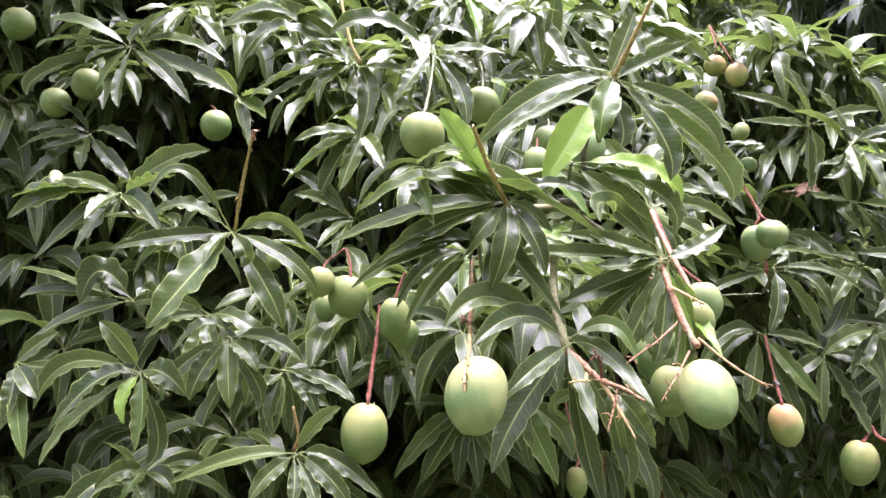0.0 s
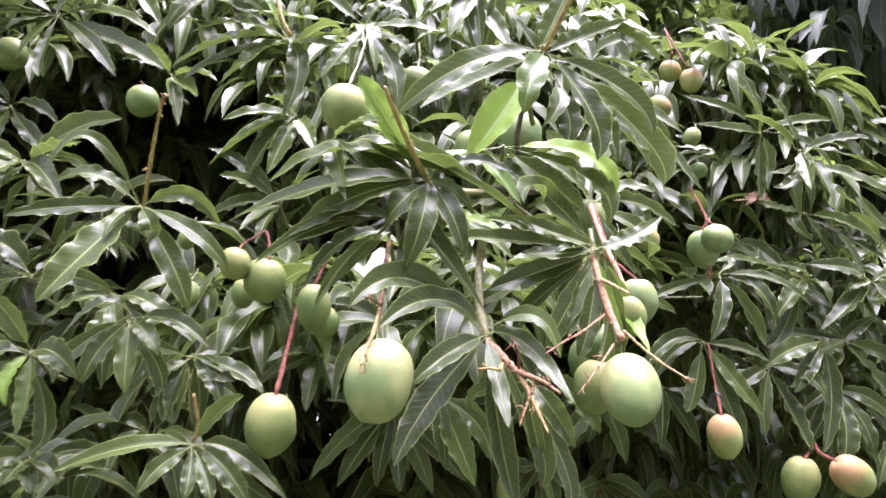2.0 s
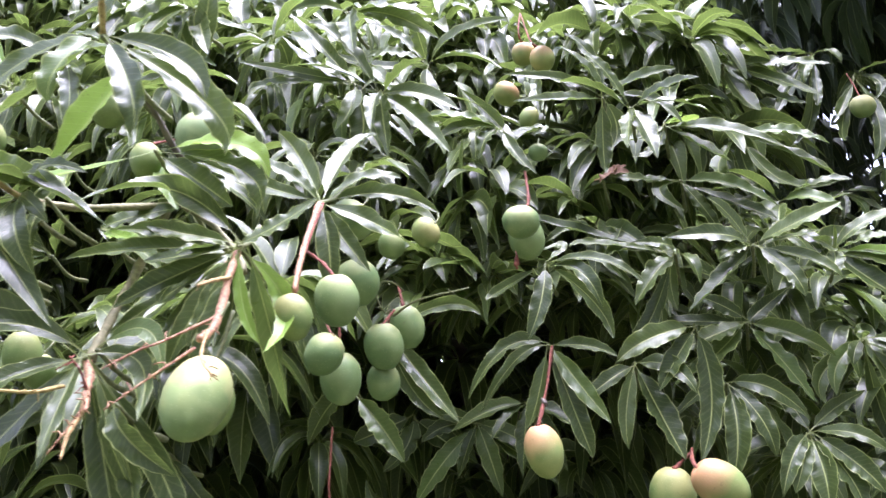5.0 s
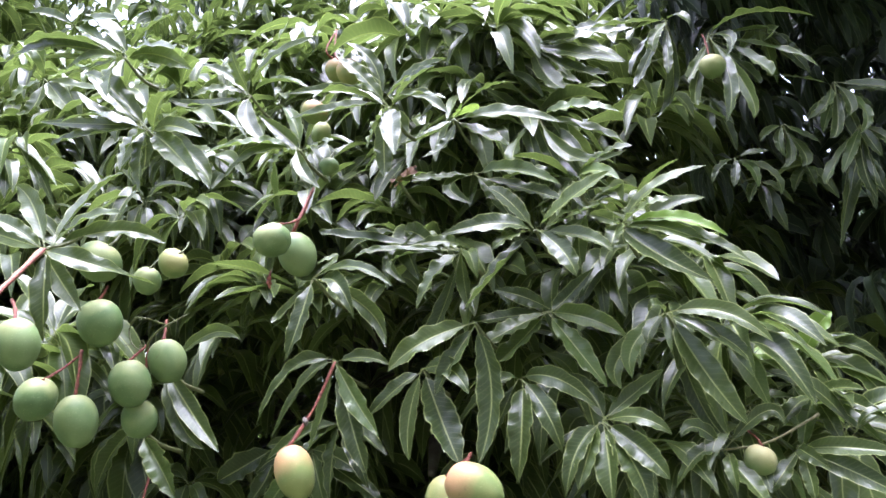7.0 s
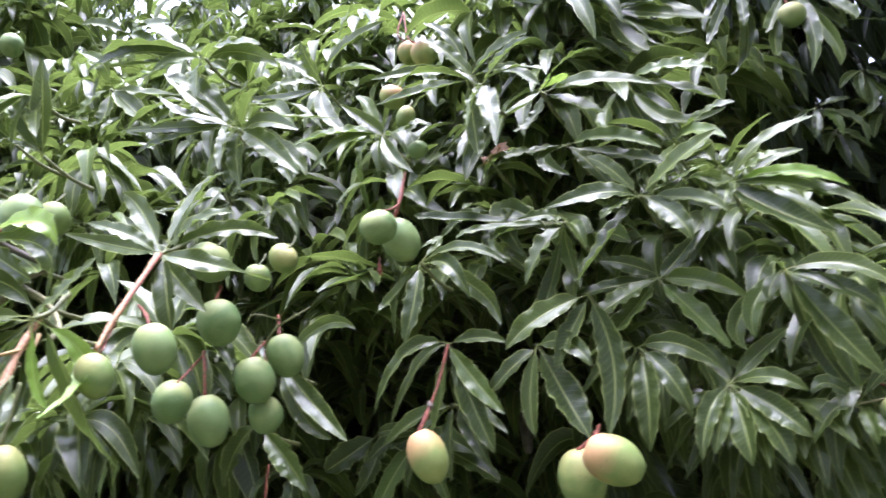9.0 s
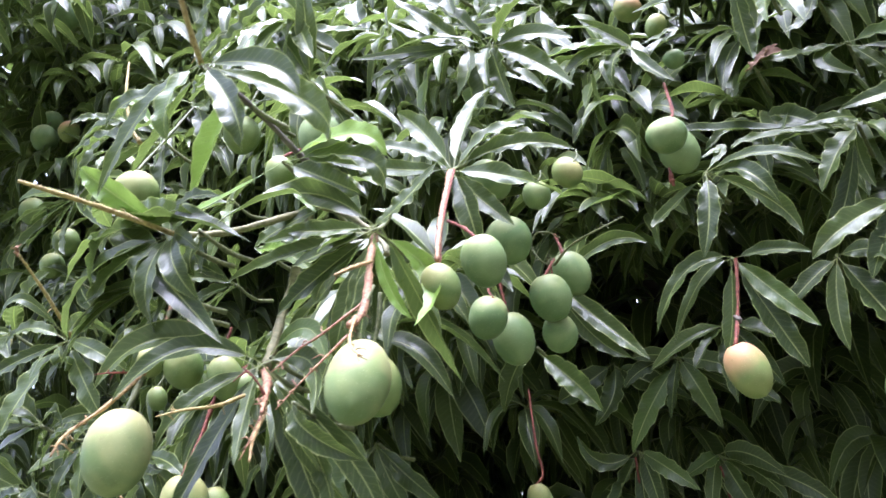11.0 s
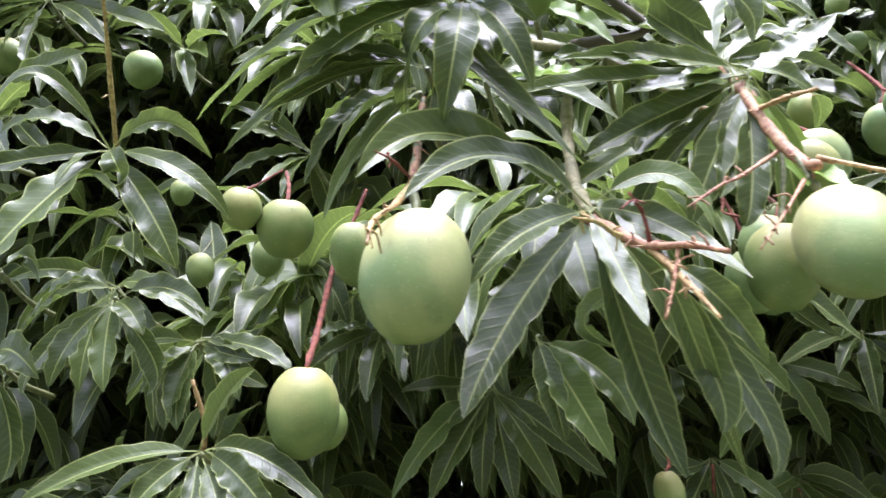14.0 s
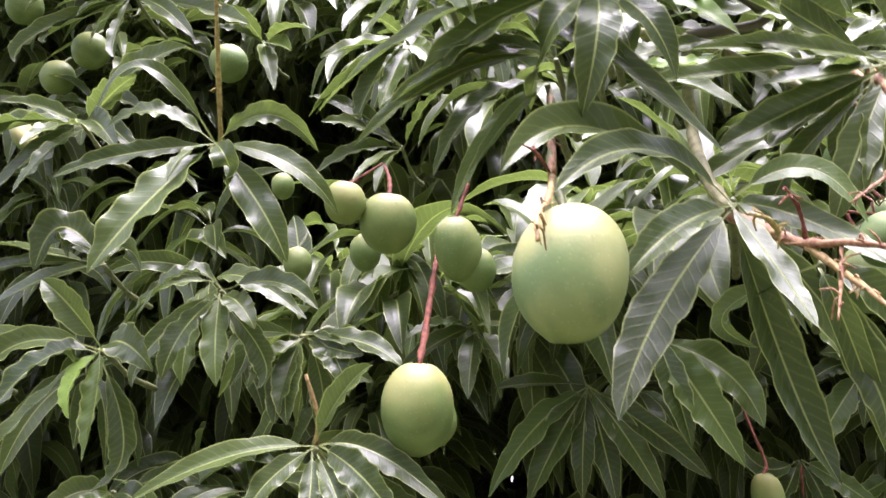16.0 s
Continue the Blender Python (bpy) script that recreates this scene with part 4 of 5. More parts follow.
shoot((-0.465, 1.750, 2.389), [(-0.495, 1.669, 2.423), (-0.369, 1.668, 2.297), (-0.548, 1.679, 2.387), (-0.335, 1.677, 2.341), (-0.411, 1.691, 2.239)])
spray((1.167, 1.930, 2.010), [((1.110, 1.890, 2.026), (0.999, 1.880, 2.031), 0.042, 0), ((1.247, 1.890, 2.034), (1.327, 1.880, 2.061), 0.042, 0), ((1.127, 1.890, 1.996), (1.092, 1.880, 1.975), 0.029, 0), ((1.096, 1.890, 1.938), (1.022, 1.880, 1.878), 0.044, 0), ((1.214, 1.890, 1.944), (1.231, 1.880, 1.887), 0.036, 0), ((1.129, 1.920, 2.079), (1.095, 1.910, 2.113), 0.037, 0), ((1.258, 1.890, 1.956), (1.299, 1.880, 1.912), 0.031, 0), ((1.245, 1.930, 2.020), (1.295, 1.920, 2.022), 0.029, 0)])
spray((1.317, 1.960, 1.989), [((1.367, 1.920, 1.996), (1.412, 1.910, 1.992), 0.031, 0), ((1.382, 1.920, 1.952), (1.459, 1.910, 1.891), 0.033, 0), ((1.412, 1.920, 1.957), (1.485, 1.910, 1.901), 0.031, 1), ((1.386, 1.960, 2.042), (1.486, 1.950, 2.052), 0.031, 0), ((1.366, 1.920, 1.907), (1.444, 1.910, 1.832), 0.046, 0), ((1.305, 1.920, 1.959), (1.293, 1.910, 1.929), 0.029, 0), ((1.298, 1.920, 1.993), (1.271, 1.910, 2.005), 0.025, 0), ((1.428, 1.920, 1.924), (1.509, 1.910, 1.847), 0.035, 0)])
spray((1.145, 2.017, 1.876), [((1.074, 1.977, 1.850), (0.999, 1.967, 1.821), 0.041, 0), ((1.069, 1.977, 1.810), (0.977, 1.967, 1.753), 0.047, 0), ((1.188, 1.977, 1.791), (1.230, 1.967, 1.707), 0.039, 0), ((1.219, 1.977, 1.838), (1.282, 1.967, 1.787), 0.037, 0), ((1.101, 2.017, 1.919), (1.050, 2.007, 1.943), 0.032, 0), ((1.038, 2.037, 1.895), (0.969, 2.027, 1.897), 0.032, 0), ((1.183, 2.047, 1.908), (1.244, 2.037, 1.948), 0.032, 0)])
spray((1.355, 2.030, 1.825), [((1.444, 1.990, 1.799), (1.509, 1.980, 1.727), 0.037, 0), ((1.397, 1.990, 1.783), (1.439, 1.980, 1.734), 0.031, 0), ((1.393, 1.990, 1.703), (1.436, 1.980, 1.606), 0.046, 0), ((1.289, 1.990, 1.777), (1.273, 1.980, 1.717), 0.033, 0), ((1.323, 1.990, 1.797), (1.313, 1.980, 1.769), 0.025, 0), ((1.433, 1.990, 1.757), (1.467, 1.980, 1.700), 0.031, 0), ((1.343, 1.990, 1.837), (1.326, 1.980, 1.825), 0.023, 0), ((1.257, 1.990, 1.758), (1.253, 1.980, 1.701), 0.033, 0), ((1.368, 2.060, 1.674), (1.398, 2.050, 1.598), 0.031, 0)])
spray((1.579, 2.344, 1.753), [((1.614, 2.304, 1.797), (1.650, 2.294, 1.823), 0.046, 1), ((1.653, 2.304, 1.759), (1.717, 2.294, 1.689), 0.035, 0), ((1.658, 2.304, 1.709), (1.704, 2.294, 1.594), 0.044, 0), ((1.605, 2.304, 1.698), (1.589, 2.294, 1.616), 0.037, 0), ((1.560, 2.304, 1.771), (1.524, 2.294, 1.742), 0.030, 0), ((1.545, 2.304, 1.816), (1.502, 2.294, 1.845), 0.035, 0), ((1.619, 2.344, 1.672), (1.654, 2.334, 1.586), 0.046, 0), ((1.517, 2.344, 1.776), (1.426, 2.334, 1.780), 0.044, 1)])
spray((1.209, 1.965, 1.649), [((1.212, 1.925, 1.580), (1.206, 1.915, 1.517), 0.043, 0), ((1.181, 1.925, 1.599), (1.156, 1.915, 1.547), 0.033, 0), ((1.250, 1.925, 1.574), (1.262, 1.915, 1.505), 0.044, 0), ((1.270, 1.925, 1.589), (1.301, 1.915, 1.539), 0.037, 0), ((1.166, 1.925, 1.611), (1.135, 1.915, 1.541), 0.033, 0), ((1.273, 1.925, 1.643), (1.321, 1.915, 1.606), 0.027, 0), ((1.271, 2.005, 1.696), (1.328, 1.995, 1.723), 0.029, 0), ((1.192, 2.005, 1.712), (1.150, 1.995, 1.756), 0.033, 0)])
spray((1.388, 2.060, 1.580), [((1.348, 2.020, 1.577), (1.301, 2.010, 1.531), 0.035, 0), ((1.354, 2.020, 1.621), (1.326, 2.010, 1.608), 0.031, 0), ((1.394, 2.020, 1.546), (1.393, 2.010, 1.509), 0.023, 0), ((1.415, 2.020, 1.520), (1.436, 2.010, 1.477), 0.035, 0), ((1.467, 2.060, 1.630), (1.492, 2.050, 1.602), 0.025, 0)])
spray((1.506, 2.100, 1.569), [((1.514, 2.060, 1.552), (1.542, 2.050, 1.522), 0.025, 0), ((1.575, 2.060, 1.551), (1.656, 2.050, 1.525), 0.031, 0), ((1.573, 2.060, 1.513), (1.635, 2.050, 1.460), 0.037, 0), ((1.467, 2.060, 1.526), (1.442, 2.050, 1.503), 0.027, 0), ((1.508, 2.060, 1.515), (1.503, 2.050, 1.475), 0.025, 0)])
spray((0.771, 1.800, 1.979), [((0.760, 1.760, 1.898), (0.730, 1.750, 1.825), 0.035, 0), ((0.835, 1.760, 1.944), (0.868, 1.750, 1.868), 0.031, 0), ((0.869, 1.760, 1.965), (0.945, 1.750, 1.906), 0.023, 0), ((0.804, 1.820, 2.018), (0.761, 1.810, 2.009), 0.021, 0), ((0.849, 1.850, 1.913), (0.880, 1.840, 1.832), 0.031, 0), ((0.681, 1.850, 1.954), (0.648, 1.840, 1.931), 0.025, 0)])
spray((1.021, 1.940, 2.014), [((0.975, 1.900, 1.967), (0.928, 1.890, 1.904), 0.044, 0), ((1.003, 1.900, 2.023), (0.938, 1.890, 2.032), 0.028, 0), ((0.895, 1.900, 2.018), (0.917, 1.890, 1.957), 0.026, 0), ((0.805, 1.920, 2.092), (0.731, 1.910, 2.128), 0.030, 0), ((0.951, 1.920, 1.875), (0.906, 1.910, 1.851), 0.033, 0), ((1.044, 1.900, 1.983), (1.053, 1.890, 1.933), 0.026, 0), ((1.006, 1.960, 1.965), (1.011, 1.950, 1.898), 0.030, 0), ((0.873, 1.900, 2.041), (0.816, 1.890, 2.036), 0.022, 0)])
spray((0.407, 1.766, 2.417), [((0.358, 1.736, 2.483), (0.279, 1.726, 2.589), 0.036, 0), ((0.336, 1.736, 2.453), (0.261, 1.726, 2.536), 0.034, 0), ((0.305, 1.736, 2.441), (0.153, 1.726, 2.495), 0.027, 0), ((0.463, 1.736, 2.444), (0.501, 1.726, 2.466), 0.029, 0), ((0.546, 1.736, 2.287), (0.604, 1.726, 2.198), 0.041, 0), ((0.412, 1.736, 2.339), (0.378, 1.726, 2.284), 0.041, 0), ((0.438, 1.736, 2.291), (0.414, 1.726, 2.233), 0.051, 0), ((0.259, 1.736, 2.424), (0.190, 1.726, 2.417), 0.029, 0), ((0.562, 1.736, 2.354), (0.693, 1.726, 2.287), 0.022, 0)])
spray((0.517, 2.014, 2.593), [((0.441, 1.984, 2.622), (0.372, 1.974, 2.617), 0.031, 0), ((0.504, 1.984, 2.659), (0.494, 1.974, 2.712), 0.039, 0), ((0.613, 1.984, 2.581), (0.703, 1.974, 2.521), 0.036, 0), ((0.598, 1.984, 2.643), (0.731, 1.974, 2.657), 0.039, 0), ((0.366, 2.014, 2.621), (0.279, 2.004, 2.669), 0.033, 0), ((0.455, 2.014, 2.676), (0.378, 2.004, 2.735), 0.033, 0), ((0.525, 1.984, 2.502), (0.581, 1.974, 2.416), 0.039, 0)])
spray((0.918, 1.880, 2.354), [((0.894, 1.850, 2.408), (0.841, 1.840, 2.472), 0.037, 0), ((0.998, 1.850, 2.370), (1.070, 1.840, 2.373), 0.032, 0), ((1.005, 1.850, 2.318), (1.063, 1.840, 2.251), 0.030, 0), ((0.847, 1.850, 2.391), (0.720, 1.840, 2.424), 0.028, 0), ((0.844, 1.820, 2.329), (0.735, 1.810, 2.339), 0.035, 0), ((0.905, 1.880, 2.457), (0.853, 1.870, 2.522), 0.028, 0), ((0.940, 1.900, 2.296), (0.925, 1.890, 2.243), 0.039, 0), ((0.907, 1.880, 2.245), (0.904, 1.870, 2.178), 0.035, 0)])
spray((1.041, 1.950, 2.306), [((1.148, 1.920, 2.264), (1.259, 1.910, 2.200), 0.042, 0), ((1.106, 1.920, 2.227), (1.154, 1.910, 2.184), 0.049, 0), ((1.087, 1.920, 2.295), (1.107, 1.910, 2.296), 0.028, 1), ((1.064, 1.920, 2.301), (1.075, 1.910, 2.312), 0.023, 1), ((1.003, 1.920, 2.270), (0.937, 1.910, 2.262), 0.030, 0), ((1.110, 1.980, 2.372), (1.179, 1.970, 2.354), 0.023, 0), ((1.014, 1.950, 2.255), (0.965, 1.940, 2.237), 0.028, 0)])
spray((1.210, 2.100, 2.517), [((1.301, 2.070, 2.445), (1.396, 2.060, 2.376), 0.044, 0), ((1.322, 2.070, 2.482), (1.428, 2.060, 2.452), 0.036, 0), ((1.170, 2.070, 2.581), (1.137, 2.060, 2.624), 0.033, 0), ((1.171, 2.070, 2.545), (1.120, 2.060, 2.591), 0.038, 0), ((1.231, 2.070, 2.410), (1.264, 2.060, 2.362), 0.046, 0), ((1.293, 2.070, 2.405), (1.362, 2.060, 2.364), 0.031, 0), ((1.255, 2.070, 2.545), (1.294, 2.060, 2.555), 0.031, 0), ((1.130, 2.120, 2.523), (1.084, 2.110, 2.480), 0.031, 0)])
spray((-0.134, 2.300, 3.153), [((-0.262, 2.270, 3.243), (-0.477, 2.260, 3.290), 0.049, 0), ((-0.384, 2.270, 3.223), (-0.635, 2.260, 3.313), 0.041, 0), ((-0.129, 2.270, 3.066), (-0.107, 2.260, 2.985), 0.063, 0), ((0.018, 2.270, 3.095), (0.164, 2.260, 2.952), 0.056, 0), ((0.007, 2.270, 3.050), (0.089, 2.260, 2.939), 0.041, 0), ((-0.258, 2.270, 3.128), (-0.419, 2.260, 3.149), 0.045, 0), ((-0.220, 2.300, 3.316), (-0.363, 2.290, 3.418), 0.052, 0), ((-0.053, 2.300, 3.222), (0.070, 2.290, 3.231), 0.049, 0)])
spray((1.202, 2.020, 2.291), [((1.283, 1.990, 2.269), (1.363, 1.980, 2.224), 0.038, 0), ((1.304, 1.990, 2.206), (1.358, 1.980, 2.152), 0.035, 0), ((1.260, 1.990, 2.161), (1.358, 1.980, 2.141), 0.030, 0), ((1.139, 1.990, 2.202), (1.192, 1.980, 2.154), 0.033, 0), ((1.203, 2.040, 2.232), (1.223, 2.030, 2.168), 0.030, 0)])
spray((1.060, 1.980, 2.187), [((1.142, 1.950, 2.153), (1.229, 1.940, 2.090), 0.041, 0), ((1.167, 1.950, 2.102), (1.223, 1.940, 2.062), 0.032, 0), ((1.011, 1.950, 2.158), (1.054, 1.940, 2.103), 0.030, 0), ((0.978, 1.950, 2.188), (0.909, 1.940, 2.203), 0.028, 0), ((1.092, 1.980, 2.125), (1.123, 1.970, 2.050), 0.030, 0)])
spray((-0.205, 2.050, 2.935), [((-0.256, 2.020, 2.898), (-0.306, 2.010, 2.853), 0.057, 0), ((-0.087, 2.020, 2.900), (0.026, 2.010, 2.878), 0.043, 0), ((-0.103, 2.020, 2.812), (-0.028, 2.010, 2.715), 0.050, 0), ((-0.208, 2.020, 2.822), (-0.260, 2.010, 2.817), 0.050, 0), ((-0.198, 2.020, 3.003), (-0.281, 2.010, 3.081), 0.043, 0), ((-0.117, 2.070, 2.893), (0.039, 2.060, 2.808), 0.040, 0)])
spray((0.702, 1.900, 2.324), [((0.786, 1.870, 2.301), (0.768, 1.860, 2.283), 0.024, 0), ((0.670, 1.870, 2.300), (0.652, 1.860, 2.242), 0.041, 0), ((0.728, 1.870, 2.248), (0.768, 1.860, 2.191), 0.027, 0), ((0.623, 1.870, 2.330), (0.535, 1.860, 2.286), 0.036, 0), ((0.611, 1.870, 2.355), (0.486, 1.860, 2.365), 0.031, 0), ((0.677, 1.900, 2.361), (0.616, 1.890, 2.435), 0.031, 0)])
spray((1.515, 2.450, 2.706), [((1.441, 2.410, 2.683), (1.418, 2.400, 2.640), 0.033, 0), ((1.479, 2.410, 2.643), (1.466, 2.400, 2.593), 0.033, 0), ((1.429, 2.410, 2.607), (1.398, 2.400, 2.547), 0.036, 0), ((1.551, 2.410, 2.681), (1.567, 2.400, 2.636), 0.027, 0), ((1.437, 2.470, 2.606), (1.395, 2.460, 2.545), 0.033, 0), ((1.496, 2.410, 2.572), (1.485, 2.400, 2.519), 0.024, 0), ((1.370, 2.350, 2.681), (1.277, 2.340, 2.698), 0.051, 0), ((1.490, 2.500, 2.532), (1.422, 2.490, 2.455), 0.036, 0)])
spray((1.606, 2.450, 2.618), [((1.545, 2.410, 2.510), (1.523, 2.400, 2.487), 0.026, 0), ((1.537, 2.410, 2.462), (1.535, 2.400, 2.412), 0.029, 0), ((1.616, 2.390, 2.446), (1.575, 2.380, 2.327), 0.035, 0), ((1.648, 2.410, 2.421), (1.640, 2.400, 2.331), 0.029, 0), ((1.690, 2.410, 2.478), (1.705, 2.400, 2.426), 0.032, 0), ((1.668, 2.450, 2.489), (1.684, 2.440, 2.438), 0.026, 0), ((1.704, 2.410, 2.620), (1.841, 2.400, 2.547), 0.044, 0), ((1.735, 2.410, 2.560), (1.716, 2.400, 2.526), 0.029, 0), ((1.738, 2.410, 2.500), (1.809, 2.400, 2.414), 0.026, 0), ((1.650, 2.410, 2.570), (1.625, 2.400, 2.514), 0.026, 0)])
spray((1.898, 2.720, 2.522), [((1.852, 2.680, 2.445), (1.793, 2.670, 2.415), 0.031, 0), ((1.909, 2.680, 2.428), (1.888, 2.670, 2.392), 0.028, 0), ((1.863, 2.680, 2.380), (1.830, 2.670, 2.348), 0.028, 0), ((1.935, 2.680, 2.398), (1.901, 2.670, 2.336), 0.028, 0), ((1.810, 2.680, 2.551), (1.743, 2.670, 2.574), 0.028, 0), ((1.981, 2.680, 2.459), (2.024, 2.670, 2.428), 0.037, 0)])
spray((1.926, 2.750, 2.394), [((1.930, 2.710, 2.321), (1.938, 2.700, 2.272), 0.027, 0), ((1.892, 2.710, 2.258), (1.893, 2.700, 2.169), 0.036, 0), ((1.877, 2.710, 2.313), (1.838, 2.700, 2.255), 0.030, 0), ((1.963, 2.710, 2.326), (1.977, 2.700, 2.275), 0.030, 0), ((1.828, 2.710, 2.287), (1.792, 2.700, 2.236), 0.030, 0), ((1.902, 2.710, 2.238), (1.917, 2.700, 2.181), 0.024, 0)])
spray((1.752, 2.780, 2.471), [((1.726, 2.740, 2.414), (1.726, 2.730, 2.353), 0.025, 0), ((1.787, 2.740, 2.411), (1.820, 2.730, 2.368), 0.025, 0), ((1.742, 2.740, 2.355), (1.705, 2.730, 2.328), 0.025, 0), ((1.708, 2.740, 2.447), (1.677, 2.730, 2.417), 0.022, 0), ((1.776, 2.740, 2.348), (1.751, 2.730, 2.313), 0.032, 0)])
spray((1.603, 2.750, 2.397), [((1.592, 2.710, 2.338), (1.575, 2.700, 2.296), 0.025, 0), ((1.635, 2.710, 2.342), (1.635, 2.700, 2.277), 0.029, 0), ((1.559, 2.710, 2.367), (1.525, 2.700, 2.321), 0.025, 0), ((1.678, 2.710, 2.311), (1.680, 2.700, 2.238), 0.029, 0), ((1.632, 2.710, 2.387), (1.688, 2.700, 2.372), 0.025, 0)])
shoot((0.488, 1.690, 2.337), [(0.347, 1.660, 2.511), (0.629, 1.660, 2.167), (0.493, 1.610, 2.209), (0.518, 1.634, 2.164), (0.291, 1.660, 2.411), (0.603, 1.606, 2.339), (0.655, 1.637, 2.239)])
shoot((0.874, 1.990, 2.113), [(0.986, 1.923, 2.003), (0.837, 1.904, 2.099), (0.859, 1.927, 1.968), (0.929, 1.921, 1.971), (1.019, 1.960, 2.005), (0.766, 1.935, 2.068)])
shoot((0.965, 1.788, 2.273), [(0.885, 1.758, 2.396), (1.088, 1.718, 2.277), (0.835, 1.770, 2.344), (0.945, 1.706, 2.149), (1.099, 1.717, 2.203), (0.994, 1.711, 2.124)])
shoot((1.192, 2.194, 2.594), [(1.397, 2.164, 2.443), (1.362, 2.164, 2.520), (1.102, 2.139, 2.645), (1.014, 2.164, 2.614), (1.269, 2.148, 2.438), (1.151, 2.126, 2.648)])
shoot((1.249, 2.000, 2.121), [(1.372, 1.935, 2.124), (1.147, 1.951, 2.183), (1.096, 1.983, 2.151), (1.214, 1.916, 2.015), (1.338, 1.916, 2.056)])
shoot((0.428, 1.685, 2.534), [(0.172, 1.655, 2.648), (0.124, 1.655, 2.622), (0.305, 1.656, 2.536), (0.605, 1.627, 2.447), (0.464, 1.603, 2.377), (0.621, 1.655, 2.411)])
shoot((-0.371, 2.300, 3.380), [(-0.553, 2.270, 3.487), (-0.143, 2.270, 3.286), (-0.502, 2.282, 3.302), (-0.189, 2.270, 3.190), (-0.398, 2.270, 3.518)])
shoot((0.184, 2.720, 3.353), [(-0.044, 2.690, 3.453), (0.435, 2.690, 3.279), (0.080, 2.680, 3.242), (0.379, 2.690, 3.179), (0.166, 2.690, 3.524)])
shoot((0.696, 2.000, 1.753), [(0.623, 1.939, 1.675), (0.678, 1.961, 1.604), (0.817, 1.933, 1.661), (0.765, 1.954, 1.610), (0.541, 1.970, 1.702)])
panicle([(-0.320, 1.355, 1.956), (-0.287, 1.280, 2.025), (-0.254, 1.209, 2.077)], [0.0032, 0.0026, 0.002], stalk_yellow, 2)
panicle([(-0.169, 1.400, 2.502), (-0.149, 1.370, 2.399), (-0.129, 1.360, 2.317), (-0.109, 1.360, 2.275)], [0.002, 0.003, 0.0035, 0.004], stalk_yellow, 2)
panicle([(0.359, 1.020, 2.244), (0.344, 1.040, 2.201), (0.320, 1.080, 2.154), (0.303, 1.112, 2.123)], [0.002, 0.003, 0.0036, 0.0042], stalk_yellow, 3)
panicle([(0.147, 1.184, 1.957), (0.118, 1.090, 1.985), (0.099, 0.990, 2.002)], [0.0046, 0.0038, 0.0022], stalk_yellow, 3)
panicle([(0.238, 1.232, 1.739), (0.259, 1.210, 1.715), (0.280, 1.180, 1.691), (0.304, 1.150, 1.679), (0.326, 1.120, 1.661)], [0.0062, 0.0052, 0.004, 0.003, 0.0018], stalk_pink, 12)
panicle([(0.280, 1.180, 1.688), (0.291, 1.160, 1.665), (0.300, 1.130, 1.638), (0.310, 1.110, 1.612)], [0.0036, 0.003, 0.002, 0.001], twig_brown, 8)
panicle([(0.280, 1.180, 1.695), (0.277, 1.170, 1.715), (0.268, 1.160, 1.732)], [0.002, 0.0015, 0.0009], stalk_red, 5)
panicle([(0.298, 1.160, 1.681), (0.291, 1.150, 1.657), (0.277, 1.130, 1.620)], [0.002, 0.0016, 0.0009], stalk_pink, 6)
panicle([(0.400, 1.305, 1.897), (0.404, 1.270, 1.844), (0.411, 1.240, 1.793), (0.417, 1.210, 1.758), (0.418, 1.180, 1.741)], [0.0045, 0.005, 0.0055, 0.005, 0.0038], stalk_pink, 9)
panicle([(0.422, 1.190, 1.752), (0.451, 1.130, 1.707), (0.484, 1.100, 1.679)], [0.0024, 0.0017, 0.0008], twig_brown, 8)
panicle([(0.366, 1.330, 1.885), (0.392, 1.300, 1.855), (0.406, 1.270, 1.842), (0.414, 1.210, 1.819), (0.424, 1.160, 1.798)], [0.0028, 0.003, 0.003, 0.0026, 0.0016], twig_brown, 4)
panicle([(0.257, 1.170, 1.700), (0.250, 1.130, 1.688), (0.238, 1.095, 1.686), (0.221, 1.068, 1.682)], [0.0028, 0.0022, 0.0018, 0.0010], stalk_yellow, 7)
panicle([(0.409, 1.240, 1.784), (0.366, 1.200, 1.750), (0.342, 1.180, 1.735), (0.311, 1.160, 1.713)], [0.002, 0.0017, 0.0013, 0.0008], stalk_pink, 7)
panicle([(0.408, 1.190, 1.734), (0.377, 1.150, 1.695), (0.347, 1.120, 1.660)], [0.0016, 0.0012, 0.0007], stalk_pink, 7)
panicle([(0.093, 1.160, 1.767), (0.092, 1.100, 1.724), (0.087, 1.050, 1.692), (0.087, 1.030, 1.668)], [0.0030, 0.0026, 0.0022, 0.0013], twig_brown, 12)
panicle([(0.091, 1.160, 1.772), (0.085, 1.120, 1.771), (0.077, 1.100, 1.770)], [0.0015, 0.0011, 0.0007], stalk_red, 3)
panicle([(-0.201, 1.375, 1.586), (-0.192, 1.360, 1.611), (-0.198, 1.340, 1.656)], [0.0035, 0.003, 0.002], twig_brown, 2)
panicle([(0.147, 1.184, 1.957), (0.152, 1.220, 1.962), (0.172, 1.280, 1.974), (0.248, 1.372, 2.003)], [0.004, 0.0045, 0.005, 0.0055], branch_bark, 0, "green-barked bearing branch")
panicle([(0.249, 1.378, 2.014), (0.232, 1.330, 1.896), (0.229, 1.280, 1.804), (0.238, 1.235, 1.743)], [0.006, 0.0064, 0.0066, 0.0066], branch_bark, 0, "green-barked bearing branch")
panicle([(0.249, 1.378, 2.014), (0.319, 1.380, 1.962), (0.371, 1.360, 1.901), (0.400, 1.320, 1.864)], [0.005, 0.0045, 0.004, 0.004], branch_bark, 0, "green-barked bearing branch")
